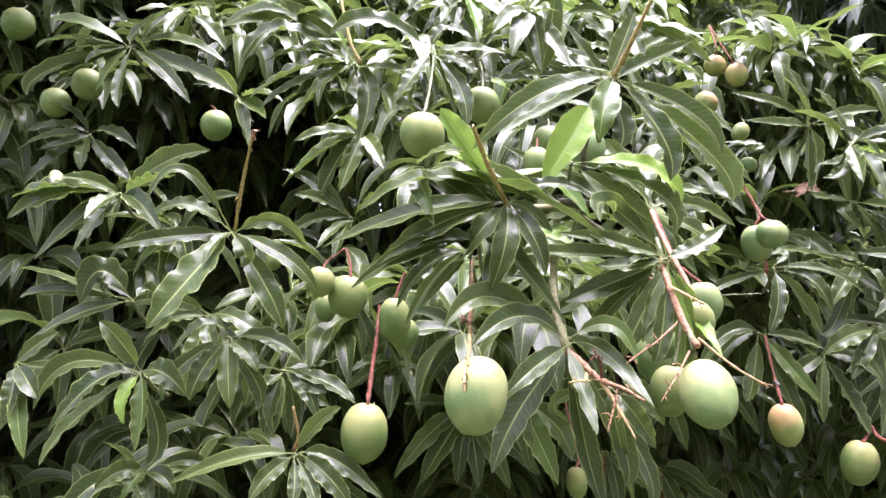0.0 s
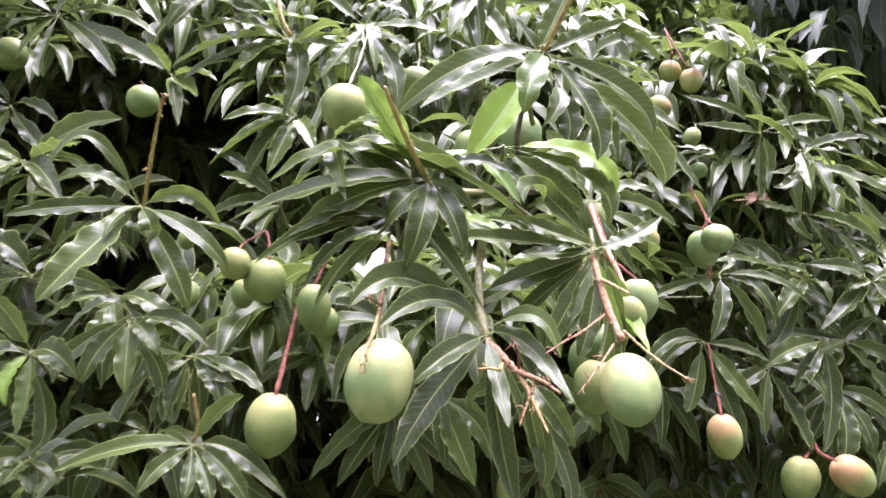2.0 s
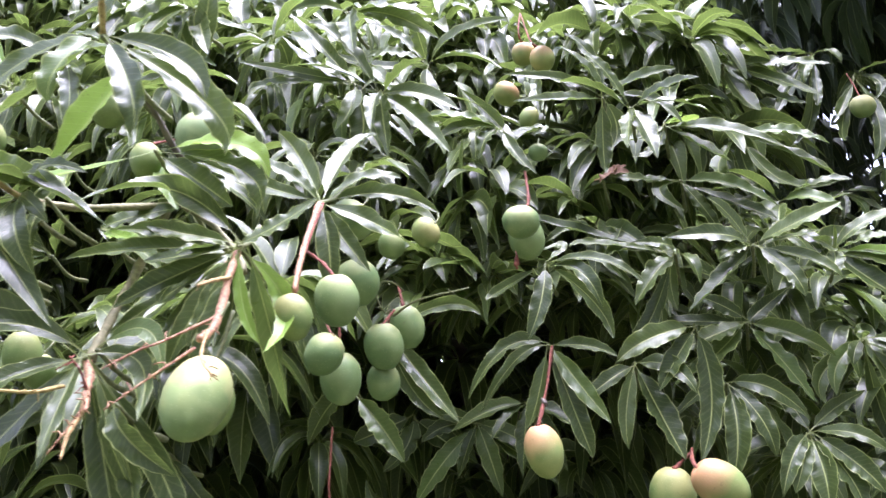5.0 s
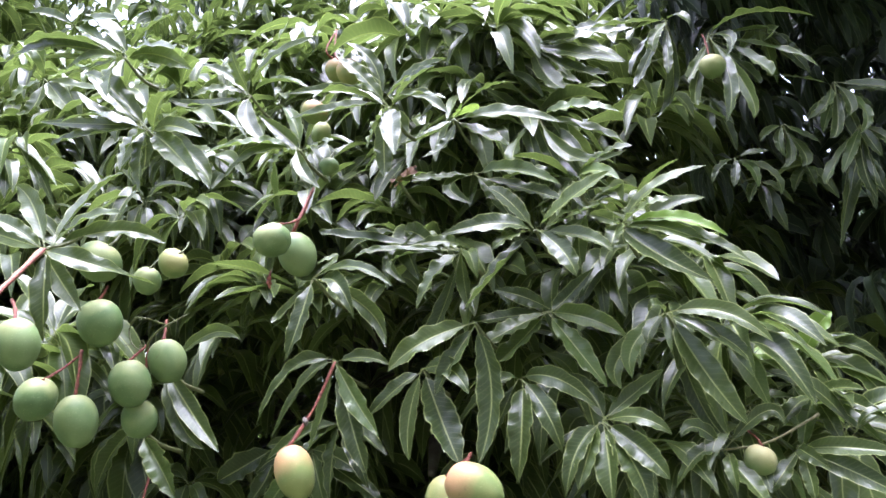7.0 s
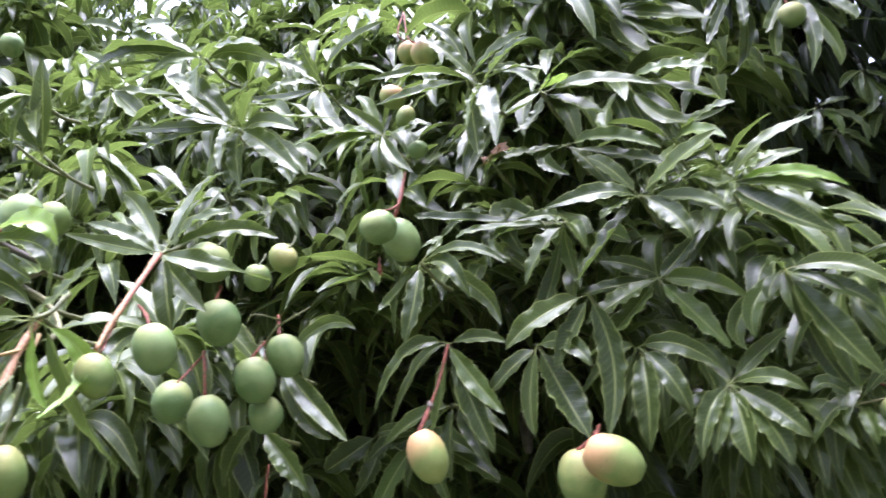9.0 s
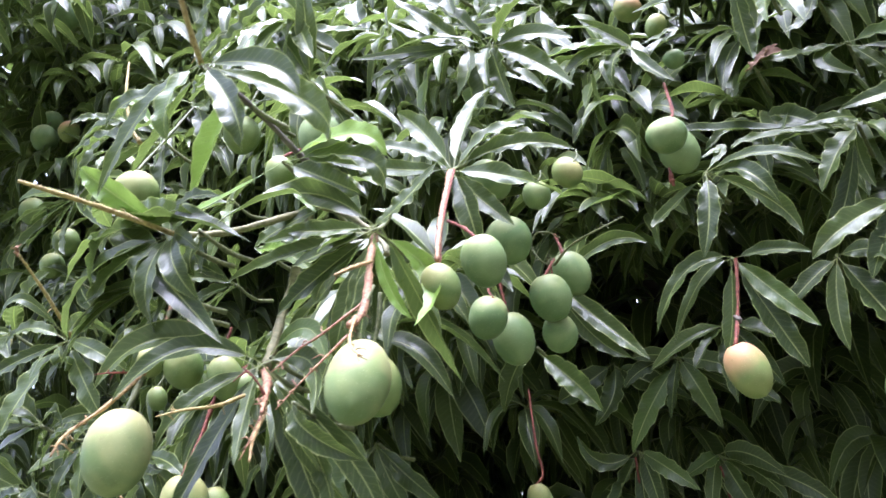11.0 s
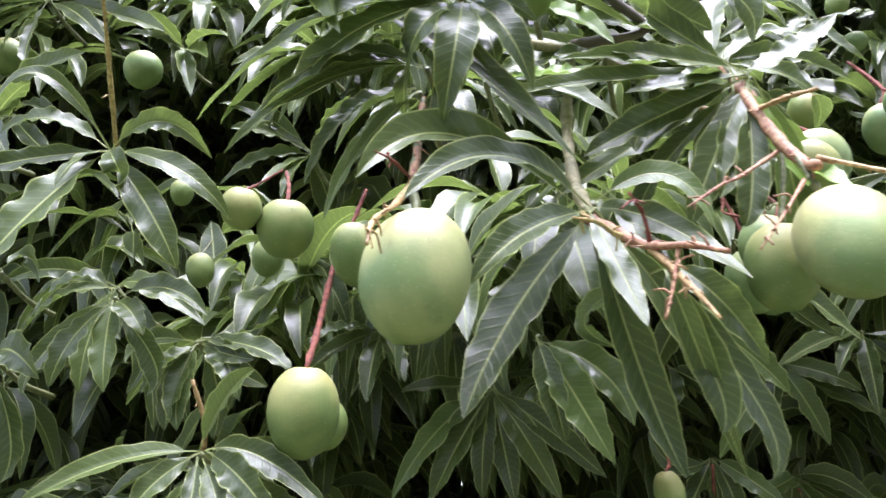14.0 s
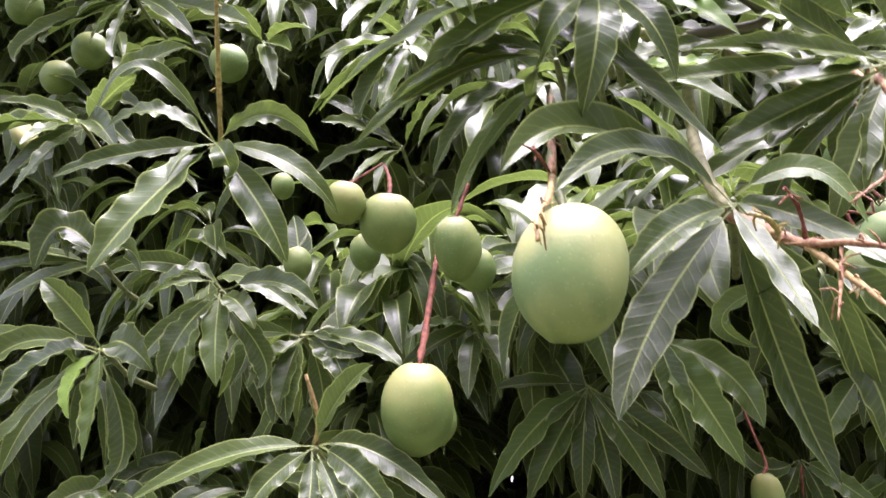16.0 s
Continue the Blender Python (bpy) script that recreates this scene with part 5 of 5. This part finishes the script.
shoot((1.820, 3.000, 2.927), [(1.789, 2.908, 2.813), (1.874, 2.970, 2.754), (1.907, 2.970, 2.698), (1.716, 2.943, 2.801), (1.807, 2.970, 2.696)])
shoot((1.970, 3.000, 2.630), [(1.844, 2.939, 2.542), (1.922, 2.928, 2.489), (1.974, 2.970, 2.396), (2.078, 2.942, 2.555), (1.877, 2.955, 2.490), (2.020, 2.926, 2.510)])
shoot((1.829, 3.100, 2.466), [(1.760, 3.021, 2.356), (1.750, 3.018, 2.495), (1.823, 3.015, 2.352), (1.879, 3.058, 2.314), (1.711, 3.027, 2.413)])
shoot((1.955, 2.950, 2.393), [(1.930, 2.920, 2.206), (1.878, 2.886, 2.262), (1.970, 2.917, 2.228), (1.857, 2.920, 2.229), (1.809, 2.920, 2.121)])
shoot((1.687, 3.100, 2.452), [(1.628, 3.014, 2.356), (1.716, 3.070, 2.254), (1.752, 3.037, 2.326), (1.611, 3.010, 2.418), (1.677, 3.047, 2.295)])
shoot((1.622, 3.150, 2.826), [(1.491, 3.120, 2.676), (1.562, 3.120, 2.586), (1.651, 3.120, 2.578), (1.500, 3.120, 2.564)])
shoot((0.003, 1.200, 2.015), [(0.208, 1.170, 1.953), (0.296, 1.170, 1.888), (0.044, 1.126, 1.902), (0.166, 1.170, 1.868), (0.084, 1.118, 2.014), (0.231, 1.170, 1.771)])
panicle([(0.249, 1.378, 2.014), (0.334, 1.368, 2.012), (0.288, 1.330, 2.055), (0.287, 1.240, 2.101), (0.303, 1.112, 2.123)], [0.006, 0.0055, 0.005, 0.0045, 0.004], bark, 0, "dark bearing branch")
mango((-0.417, 1.887, 3.103), 0.070, 0.074, "green", (0, 0), 0)
mango((-1.050, 1.900, 3.377), 0.103, 0.118, "green", (0, 0), 0)
panicle([(0.510, 1.660, 1.872), (0.566, 1.620, 1.884), (0.662, 1.580, 1.884)], [0.0022, 0.0018, 0.001], twig_green, 3)
spray((0.147, 1.184, 1.957), [((0.042, 1.154, 1.986), (-0.072, 1.164, 1.938), 0.034, 0), ((0.018, 1.144, 1.931), (-0.137, 1.214, 1.893), 0.037, 0), ((0.043, 1.144, 1.910), (-0.047, 1.204, 1.865), 0.034, 0), ((0.092, 1.154, 2.008), (0.044, 1.134, 2.015), 0.022, 1), ((0.108, 1.144, 1.901), (0.076, 1.224, 1.866), 0.034, 0), ((0.144, 1.134, 1.882), (0.121, 1.164, 1.815), 0.036, 0), ((0.185, 1.144, 1.892), (0.203, 1.164, 1.838), 0.032, 0), ((0.183, 1.164, 1.936), (0.214, 1.164, 1.904), 0.021, 0), ((0.200, 1.154, 1.976), (0.270, 1.154, 1.958), 0.023, 0), ((0.082, 1.134, 2.036), (0.051, 1.114, 2.079), 0.035, 1)])
spray((0.238, 1.225, 1.745), [((0.168, 1.163, 1.781), (0.096, 1.108, 1.731), 0.036, 0), ((0.130, 1.165, 1.808), (0.057, 1.113, 1.756), 0.040, 0), ((0.183, 1.154, 1.707), (0.138, 1.134, 1.663), 0.030, 0), ((0.166, 1.192, 1.654), (0.123, 1.149, 1.565), 0.041, 0), ((0.295, 1.253, 1.739), (0.351, 1.175, 1.654), 0.030, 0), ((0.264, 1.255, 1.600), (0.287, 1.255, 1.514), 0.034, 0), ((0.311, 1.225, 1.611), (0.315, 1.225, 1.545), 0.032, 0), ((0.344, 1.255, 1.589), (0.353, 1.255, 1.510), 0.030, 0), ((0.252, 1.171, 1.676), (0.264, 1.133, 1.617), 0.022, 0)])
spray((0.407, 1.287, 1.888), [((0.337, 1.257, 1.874), (0.288, 1.257, 1.874), 0.030, 0), ((0.303, 1.267, 1.843), (0.241, 1.267, 1.818), 0.036, 0), ((0.456, 1.289, 1.911), (0.511, 1.304, 1.952), 0.030, 0), ((0.359, 1.267, 1.797), (0.327, 1.267, 1.732), 0.034, 0), ((0.314, 1.307, 1.809), (0.288, 1.307, 1.756), 0.030, 0), ((0.386, 1.257, 1.767), (0.371, 1.257, 1.723), 0.028, 0), ((0.455, 1.331, 1.815), (0.469, 1.239, 1.732), 0.028, 1), ((0.440, 1.328, 1.769), (0.433, 1.403, 1.677), 0.032, 0), ((0.317, 1.271, 1.976), (0.279, 1.132, 1.911), 0.036, 0), ((0.329, 1.267, 1.912), (0.280, 1.267, 1.930), 0.028, 0), ((0.323, 1.267, 1.913), (0.234, 1.267, 1.929), 0.026, 0), ((0.275, 1.267, 1.895), (0.157, 1.267, 1.895), 0.028, 0), ((0.304, 1.307, 1.845), (0.205, 1.307, 1.793), 0.032, 0), ((0.421, 1.277, 1.806), (0.445, 1.277, 1.753), 0.018, 1)], back=(0.000, 0.060, 0.050))
spray((0.435, 1.507, 2.035), [((0.459, 1.582, 2.158), (0.506, 1.605, 2.198), 0.044, 0), ((0.392, 1.517, 2.132), (0.355, 1.512, 2.181), 0.036, 0), ((0.501, 1.527, 2.077), (0.567, 1.538, 2.073), 0.030, 0), ((0.535, 1.557, 2.057), (0.620, 1.580, 2.018), 0.034, 0), ((0.457, 1.491, 1.945), (0.457, 1.497, 1.866), 0.036, 0), ((0.534, 1.504, 1.982), (0.571, 1.620, 1.967), 0.036, 0), ((0.475, 1.507, 1.967), (0.518, 1.507, 1.906), 0.034, 0), ((0.397, 1.477, 2.074), (0.306, 1.477, 2.130), 0.028, 0), ((0.299, 1.557, 2.110), (0.156, 1.557, 2.188), 0.030, 0)], back=(0.020, 0.080, 0.060))
spray((0.302, 1.112, 2.121), [((0.196, 1.102, 2.095), (0.098, 1.102, 2.011), 0.036, 0), ((0.199, 1.132, 2.078), (0.134, 1.132, 2.042), 0.038, 0), ((0.281, 1.072, 2.061), (0.272, 1.072, 2.011), 0.036, 0), ((0.410, 1.112, 2.068), (0.449, 1.112, 2.004), 0.034, 0), ((0.364, 1.092, 2.022), (0.370, 1.092, 1.958), 0.034, 0), ((0.440, 1.132, 2.012), (0.465, 1.132, 1.940), 0.040, 0), ((0.319, 1.112, 2.177), (0.338, 1.112, 2.229), 0.030, 0), ((0.358, 1.132, 2.156), (0.426, 1.132, 2.190), 0.030, 0)], back=(0.000, 0.080, 0.020))
spray((0.262, 1.300, 2.060), [((0.390, 1.300, 2.048), (0.442, 1.300, 1.990), 0.038, 1), ((0.405, 1.300, 2.003), (0.424, 1.300, 1.929), 0.036, 0), ((0.343, 1.300, 1.993), (0.389, 1.300, 1.954), 0.038, 0), ((0.110, 1.250, 2.019), (0.067, 1.250, 2.054), 0.024, 1)], back=(0.000, 0.080, -0.020))
spray((0.285, 1.190, 2.125), [((0.245, 1.180, 2.052), (0.201, 1.170, 1.981), 0.052, 1)], back=(0.020, 0.080, -0.040))
spray((0.295, 1.210, 1.683), [((0.304, 1.210, 1.622), (0.338, 1.280, 1.511), 0.020, 0), ((0.329, 1.190, 1.640), (0.364, 1.240, 1.597), 0.028, 0), ((0.225, 1.270, 1.664), (0.246, 1.270, 1.630), 0.021, 0)])
spray((0.172, 1.400, 1.676), [((0.202, 1.380, 1.610), (0.234, 1.370, 1.535), 0.041, 0), ((0.232, 1.400, 1.633), (0.258, 1.380, 1.571), 0.036, 0), ((0.181, 1.380, 1.618), (0.189, 1.380, 1.557), 0.028, 0)])
spray((0.084, 1.680, 1.669), [((0.008, 1.640, 1.611), (-0.061, 1.640, 1.525), 0.038, 0), ((0.037, 1.640, 1.593), (-0.009, 1.640, 1.514), 0.045, 0), ((0.072, 1.630, 1.589), (0.063, 1.640, 1.515), 0.030, 0), ((0.097, 1.640, 1.587), (0.106, 1.640, 1.508), 0.037, 0), ((0.128, 1.640, 1.592), (0.167, 1.640, 1.507), 0.037, 0), ((0.165, 1.640, 1.595), (0.227, 1.640, 1.533), 0.034, 0), ((0.013, 1.650, 1.673), (-0.044, 1.650, 1.671), 0.031, 0)])
spray((0.094, 1.215, 1.885), [((0.031, 1.195, 1.863), (-0.016, 1.195, 1.797), 0.027, 0), ((0.059, 1.195, 1.846), (0.016, 1.195, 1.794), 0.017, 0), ((0.034, 1.215, 1.840), (-0.005, 1.215, 1.767), 0.021, 0)])
spray((-0.322, 1.345, 1.952), [((-0.387, 1.315, 1.992), (-0.446, 1.305, 1.975), 0.030, 0), ((-0.237, 1.315, 1.962), (-0.187, 1.345, 1.920), 0.026, 0), ((-0.283, 1.305, 1.905), (-0.312, 1.385, 1.899), 0.030, 0), ((-0.338, 1.305, 1.922), (-0.346, 1.285, 1.880), 0.020, 0), ((-0.421, 1.305, 1.934), (-0.510, 1.295, 1.913), 0.028, 0), ((-0.216, 1.325, 1.901), (-0.170, 1.365, 1.845), 0.031, 0), ((-0.369, 1.285, 1.857), (-0.422, 1.265, 1.774), 0.056, 0), ((-0.250, 1.325, 1.852), (-0.220, 1.335, 1.783), 0.039, 0), ((-0.400, 1.305, 2.052), (-0.458, 1.295, 1.988), 0.021, 0)])
spray((0.145, 1.360, 1.973), [((0.217, 1.330, 1.934), (0.284, 1.310, 1.872), 0.034, 0), ((0.218, 1.300, 1.933), (0.261, 1.290, 1.918), 0.026, 1)])
spray((0.210, 1.400, 2.093), [((0.252, 1.350, 2.034), (0.293, 1.320, 1.969), 0.029, 1), ((0.315, 1.360, 2.017), (0.350, 1.340, 1.988), 0.035, 0)])
spray((0.756, 1.880, 1.841), [((0.677, 1.860, 1.839), (0.598, 1.850, 1.744), 0.034, 0), ((0.693, 1.880, 1.819), (0.618, 1.870, 1.723), 0.032, 0), ((0.727, 1.860, 1.733), (0.704, 1.850, 1.684), 0.039, 0), ((0.810, 1.840, 1.755), (0.858, 1.820, 1.680), 0.034, 0), ((0.796, 1.850, 1.705), (0.820, 1.840, 1.624), 0.038, 0), ((0.827, 1.860, 1.829), (0.883, 1.840, 1.801), 0.027, 0)])
spray((0.913, 1.920, 1.798), [((0.888, 1.890, 1.711), (0.883, 1.880, 1.638), 0.030, 0), ((0.948, 1.890, 1.695), (0.978, 1.870, 1.612), 0.053, 0), ((0.864, 1.900, 1.768), (0.801, 1.890, 1.723), 0.035, 0), ((0.976, 1.880, 1.781), (1.014, 1.860, 1.724), 0.036, 0)])
spray((1.033, 1.900, 1.855), [((0.946, 1.860, 1.832), (0.879, 1.840, 1.789), 0.044, 0), ((1.043, 1.900, 1.732), (1.005, 1.880, 1.608), 0.043, 0), ((0.986, 1.880, 1.791), (0.950, 1.870, 1.736), 0.036, 0)])
spray((0.389, 2.250, 1.772), [((0.309, 2.220, 1.740), (0.247, 2.210, 1.718), 0.056, 0), ((0.379, 2.210, 1.700), (0.322, 2.200, 1.645), 0.052, 0), ((0.459, 2.230, 1.713), (0.547, 2.220, 1.648), 0.052, 0)])
spray((0.466, 1.760, 1.872), [((0.540, 1.740, 1.774), (0.604, 1.730, 1.690), 0.036, 0), ((0.517, 1.740, 1.760), (0.576, 1.730, 1.700), 0.030, 0), ((0.583, 1.740, 1.904), (0.655, 1.730, 1.875), 0.026, 0)])
spray((0.398, 1.780, 1.771), [((0.458, 1.760, 1.692), (0.498, 1.750, 1.630), 0.040, 0), ((0.352, 1.760, 1.737), (0.315, 1.760, 1.673), 0.041, 0)])
shoot((1.563, 2.200, 1.658), [(1.643, 2.147, 1.548), (1.580, 2.126, 1.548), (1.655, 2.132, 1.592), (1.511, 2.124, 1.560), (1.486, 2.116, 1.603), (1.635, 2.115, 1.642)])
panicle([(0.096, 1.220, 1.881), (0.094, 1.190, 1.817), (0.093, 1.160, 1.767)], [0.0032, 0.0034, 0.0034], stalk_pink, 4)
panicle([(0.436, 1.500, 2.029), (0.444, 1.430, 1.945), (0.456, 1.370, 1.875), (0.464, 1.340, 1.836)], [0.0052, 0.0046, 0.0042, 0.0036], stalk_pink, 3, "pinkish bare fruit stalk")
panicle([(-0.255, 1.211, 2.068), (-0.252, 1.208, 2.077), (-0.248, 1.206, 2.085)], [0.0018, 0.0042, 0.0024], stalk_pink, 3, "withered pinkish bud")
panicle([(0.519, 1.700, 1.928), (0.516, 1.660, 1.930), (0.497, 1.650, 1.933), (0.484, 1.650, 1.914), (0.491, 1.650, 1.889), (0.500, 1.660, 1.877), (0.509, 1.660, 1.887)], [0.0016, 0.0015, 0.0015, 0.0014, 0.0013, 0.0012, 0.0009], twig_green, 8, "curled dry tendril")
panicle([(0.725, 1.730, 1.988), (0.727, 1.720, 1.972), (0.725, 1.720, 1.961), (0.726, 1.720, 1.950)], [0.001, 0.003, 0.0052, 0.0016], stalk_red, 0, "small red withered bud")
panicle([(0.743, 1.778, 1.726), (0.749, 1.772, 1.718), (0.750, 1.770, 1.711)], [0.002, 0.0055, 0.002], bark, 0, "dark dry knot")
panicle([(0.882, 1.980, 2.212), (0.917, 1.950, 2.209), (0.930, 1.940, 2.219)], [0.002, 0.0016, 0.001], twig_brown, 3)
spray((0.899, 1.960, 2.209), [((0.920, 1.950, 2.216), (0.951, 1.940, 2.220), 0.021, 2), ((0.928, 1.940, 2.204), (0.954, 1.930, 2.199), 0.023, 2), ((0.904, 1.930, 2.199), (0.889, 1.930, 2.181), 0.023, 2)])
spray((0.130, 1.400, 2.262), [((0.146, 1.380, 2.241), (0.164, 1.380, 2.227), 0.019, 1)])
spray((1.079, 1.970, 1.753), [((1.041, 1.930, 1.744), (0.963, 1.920, 1.686), 0.028, 0), ((1.039, 1.940, 1.688), (0.996, 1.940, 1.622), 0.034, 0), ((1.079, 1.920, 1.659), (1.057, 1.920, 1.572), 0.043, 0), ((1.124, 1.930, 1.682), (1.139, 1.930, 1.610), 0.035, 0), ((1.150, 1.940, 1.736), (1.211, 1.940, 1.673), 0.035, 0)])
panicle([(1.377, 2.070, 1.583), (1.412, 2.060, 1.579), (1.468, 2.060, 1.582), (1.554, 2.120, 1.616)], [0.0022, 0.002, 0.002, 0.0026], branch_bark, 4, "bare brownish twig")
spray((0.105, 1.200, 1.901), [((0.015, 1.160, 1.879), (-0.079, 1.160, 1.821), 0.030, 0), ((0.037, 1.160, 1.890), (-0.040, 1.150, 1.853), 0.024, 0), ((0.064, 1.160, 1.900), (0.002, 1.140, 1.891), 0.020, 0)])
spray((0.158, 1.220, 1.967), [((0.134, 1.180, 1.877), (0.110, 1.160, 1.810), 0.031, 0), ((0.168, 1.190, 1.915), (0.172, 1.190, 1.886), 0.025, 0)])
spray((0.566, 2.100, 1.730), [((0.503, 2.070, 1.723), (0.452, 2.060, 1.692), 0.033, 0), ((0.495, 2.070, 1.647), (0.434, 2.060, 1.565), 0.047, 0), ((0.549, 2.070, 1.672), (0.529, 2.060, 1.612), 0.030, 0), ((0.597, 2.070, 1.655), (0.620, 2.060, 1.571), 0.040, 0), ((0.642, 2.070, 1.697), (0.694, 2.060, 1.657), 0.040, 0), ((0.682, 2.070, 1.640), (0.736, 2.060, 1.591), 0.040, 0), ((0.524, 2.070, 1.745), (0.484, 2.060, 1.747), 0.030, 0)])
spray((0.426, 2.120, 1.567), [((0.379, 2.090, 1.498), (0.324, 2.080, 1.427), 0.043, 0), ((0.449, 2.090, 1.497), (0.453, 2.080, 1.413), 0.035, 0), ((0.484, 2.090, 1.525), (0.540, 2.080, 1.469), 0.035, 0), ((0.357, 2.090, 1.560), (0.319, 2.080, 1.625), 0.035, 0), ((0.423, 2.090, 1.468), (0.425, 2.080, 1.413), 0.031, 0)])
spray((0.575, 2.170, 1.526), [((0.637, 2.140, 1.517), (0.696, 2.130, 1.462), 0.040, 0), ((0.553, 2.140, 1.475), (0.534, 2.130, 1.410), 0.030, 0), ((0.601, 2.140, 1.461), (0.624, 2.130, 1.396), 0.040, 0), ((0.550, 2.140, 1.517), (0.489, 2.130, 1.492), 0.033, 0), ((0.711, 2.140, 1.448), (0.766, 2.130, 1.381), 0.037, 0), ((0.650, 2.140, 1.471), (0.680, 2.130, 1.413), 0.035, 0)])
panicle([(0.425, 2.100, 1.557), (0.414, 2.100, 1.477), (0.404, 2.100, 1.398)], [0.0024, 0.0024, 0.002], stalk_red, 4, "thin reddish stem")
panicle([(0.575, 2.150, 1.505), (0.576, 2.150, 1.448), (0.574, 2.150, 1.377)], [0.0024, 0.0024, 0.002], stalk_red, 4, "thin reddish stem")
spray((-0.402, 1.500, 1.828), [((-0.476, 1.470, 1.856), (-0.552, 1.460, 1.841), 0.030, 0), ((-0.462, 1.470, 1.815), (-0.513, 1.460, 1.761), 0.033, 0), ((-0.334, 1.470, 1.815), (-0.248, 1.460, 1.749), 0.035, 0), ((-0.390, 1.470, 1.785), (-0.365, 1.460, 1.743), 0.030, 0), ((-0.415, 1.470, 1.759), (-0.418, 1.460, 1.678), 0.037, 0), ((-0.334, 1.470, 1.742), (-0.352, 1.460, 1.672), 0.033, 0)])


# ---- the rest of the leaves, behind and between the shoots ----
for seed, count, near, far, clear in ((10, 110, 0.10, 0.18, 0.16), (11, 130, 0.26, 0.40, 0.10), (12, 260, 0.46, 0.70, 0.0), (13, 900, 0.85, 1.4, 0.0)):
    hubs, axes = scatter(count, (-2.0, 1.65), (0.75, 4.7), near, far, seed, clear)
    foliage("foliage", mango_tree, "mass of dark glossy lance-shaped leaves", hubs, axes, 9, 0.195, 0.55, 12, 4, leaf_mass, seed)

# low leafy shoots, added to shade the space under the fruit
r = np.random.default_rng(61)
shade_roof = np.vstack([np.stack([r.uniform(0.02, 0.30, 10), r.uniform(1.5, 1.85, 10), r.uniform(1.80, 1.98, 10)], -1), np.stack([r.uniform(-0.4, 0.02, 12), r.uniform(1.55, 1.8, 12), r.uniform(1.78, 1.92, 12)], -1)])
foliage("foliage", mango_tree, "mass of dark glossy lance-shaped leaves", shade_roof, r.normal(0, 0.3, (len(shade_roof), 3)) + (0, -0.5, 0.8), 9, 0.19, 0.5, 12, 4, leaf_mass, 62)

# leafy shoots that shade the hollow on the fruiting side
r = np.random.default_rng(81)
cover = np.stack([r.uniform(0.35, 1.0, 34), r.uniform(1.98, 2.4, 34), r.uniform(2.0, 2.3, 34)], -1)
foliage("foliage", mango_tree, "mass of dark glossy lance-shaped leaves", cover, r.normal(0, 0.3, (len(cover), 3)) + (0.1, -0.6, 0.8), 9, 0.19, 0.4, 12, 4, leaf_mass, 82)

# thick foliage inside the upper crown, added to keep light from its depth
hubs, axes = scatter(750, (-1.6, 1.3), (2.35, 3.4), 0.42, 1.25, 64)
foliage("foliage", mango_tree, "mass of dark glossy lance-shaped leaves", hubs, axes, 9, 0.2, 0.6, 7, 2, leaf_mass, 65)

# the sunlit top of the crown, thick with level leaves
hubs, axes = scatter(330, (-1.7, 1.25), (2.2, 3.9), 0.06, 0.30, 66, 0.07)
foliage("foliage", mango_tree, "mass of sunlit glossy leaves on the crown's top", hubs, axes + (0, -0.25, 0.2), 9, 0.185, 0.65, 12, 4, leaf_mass, 67)

r = np.random.default_rng(69)
shoulder = np.stack([r.uniform(0.82, 1.2, 55), r.uniform(2.05, 2.4, 55), r.uniform(2.3, 2.8, 55)], -1)
foliage("foliage", mango_tree, "mass of sunlit glossy leaves on the crown's top", shoulder, r.normal(0, 0.3, (len(shoulder), 3)) + (0.3, -0.7, 0.5), 9, 0.185, 0.6, 12, 4, leaf_mass, 70)

# the flank towards the other tree
r = np.random.default_rng(71)
flank = np.stack([r.uniform(1.15, 1.62, 60), r.uniform(2.1, 2.5, 60), r.uniform(1.5, 2.2, 60)], -1)
flank = flank[flank[:, 0] < 1.56 - 0.42 * (flank[:, 2] - 1.7)]
foliage("foliage", mango_tree, "mass of dark glossy lance-shaped leaves", flank, r.normal(0, 0.3, (len(flank), 3)) + (0.25, -0.6, 0.55), 9, 0.18, 0.55, 12, 4, leaf_mass, 72)
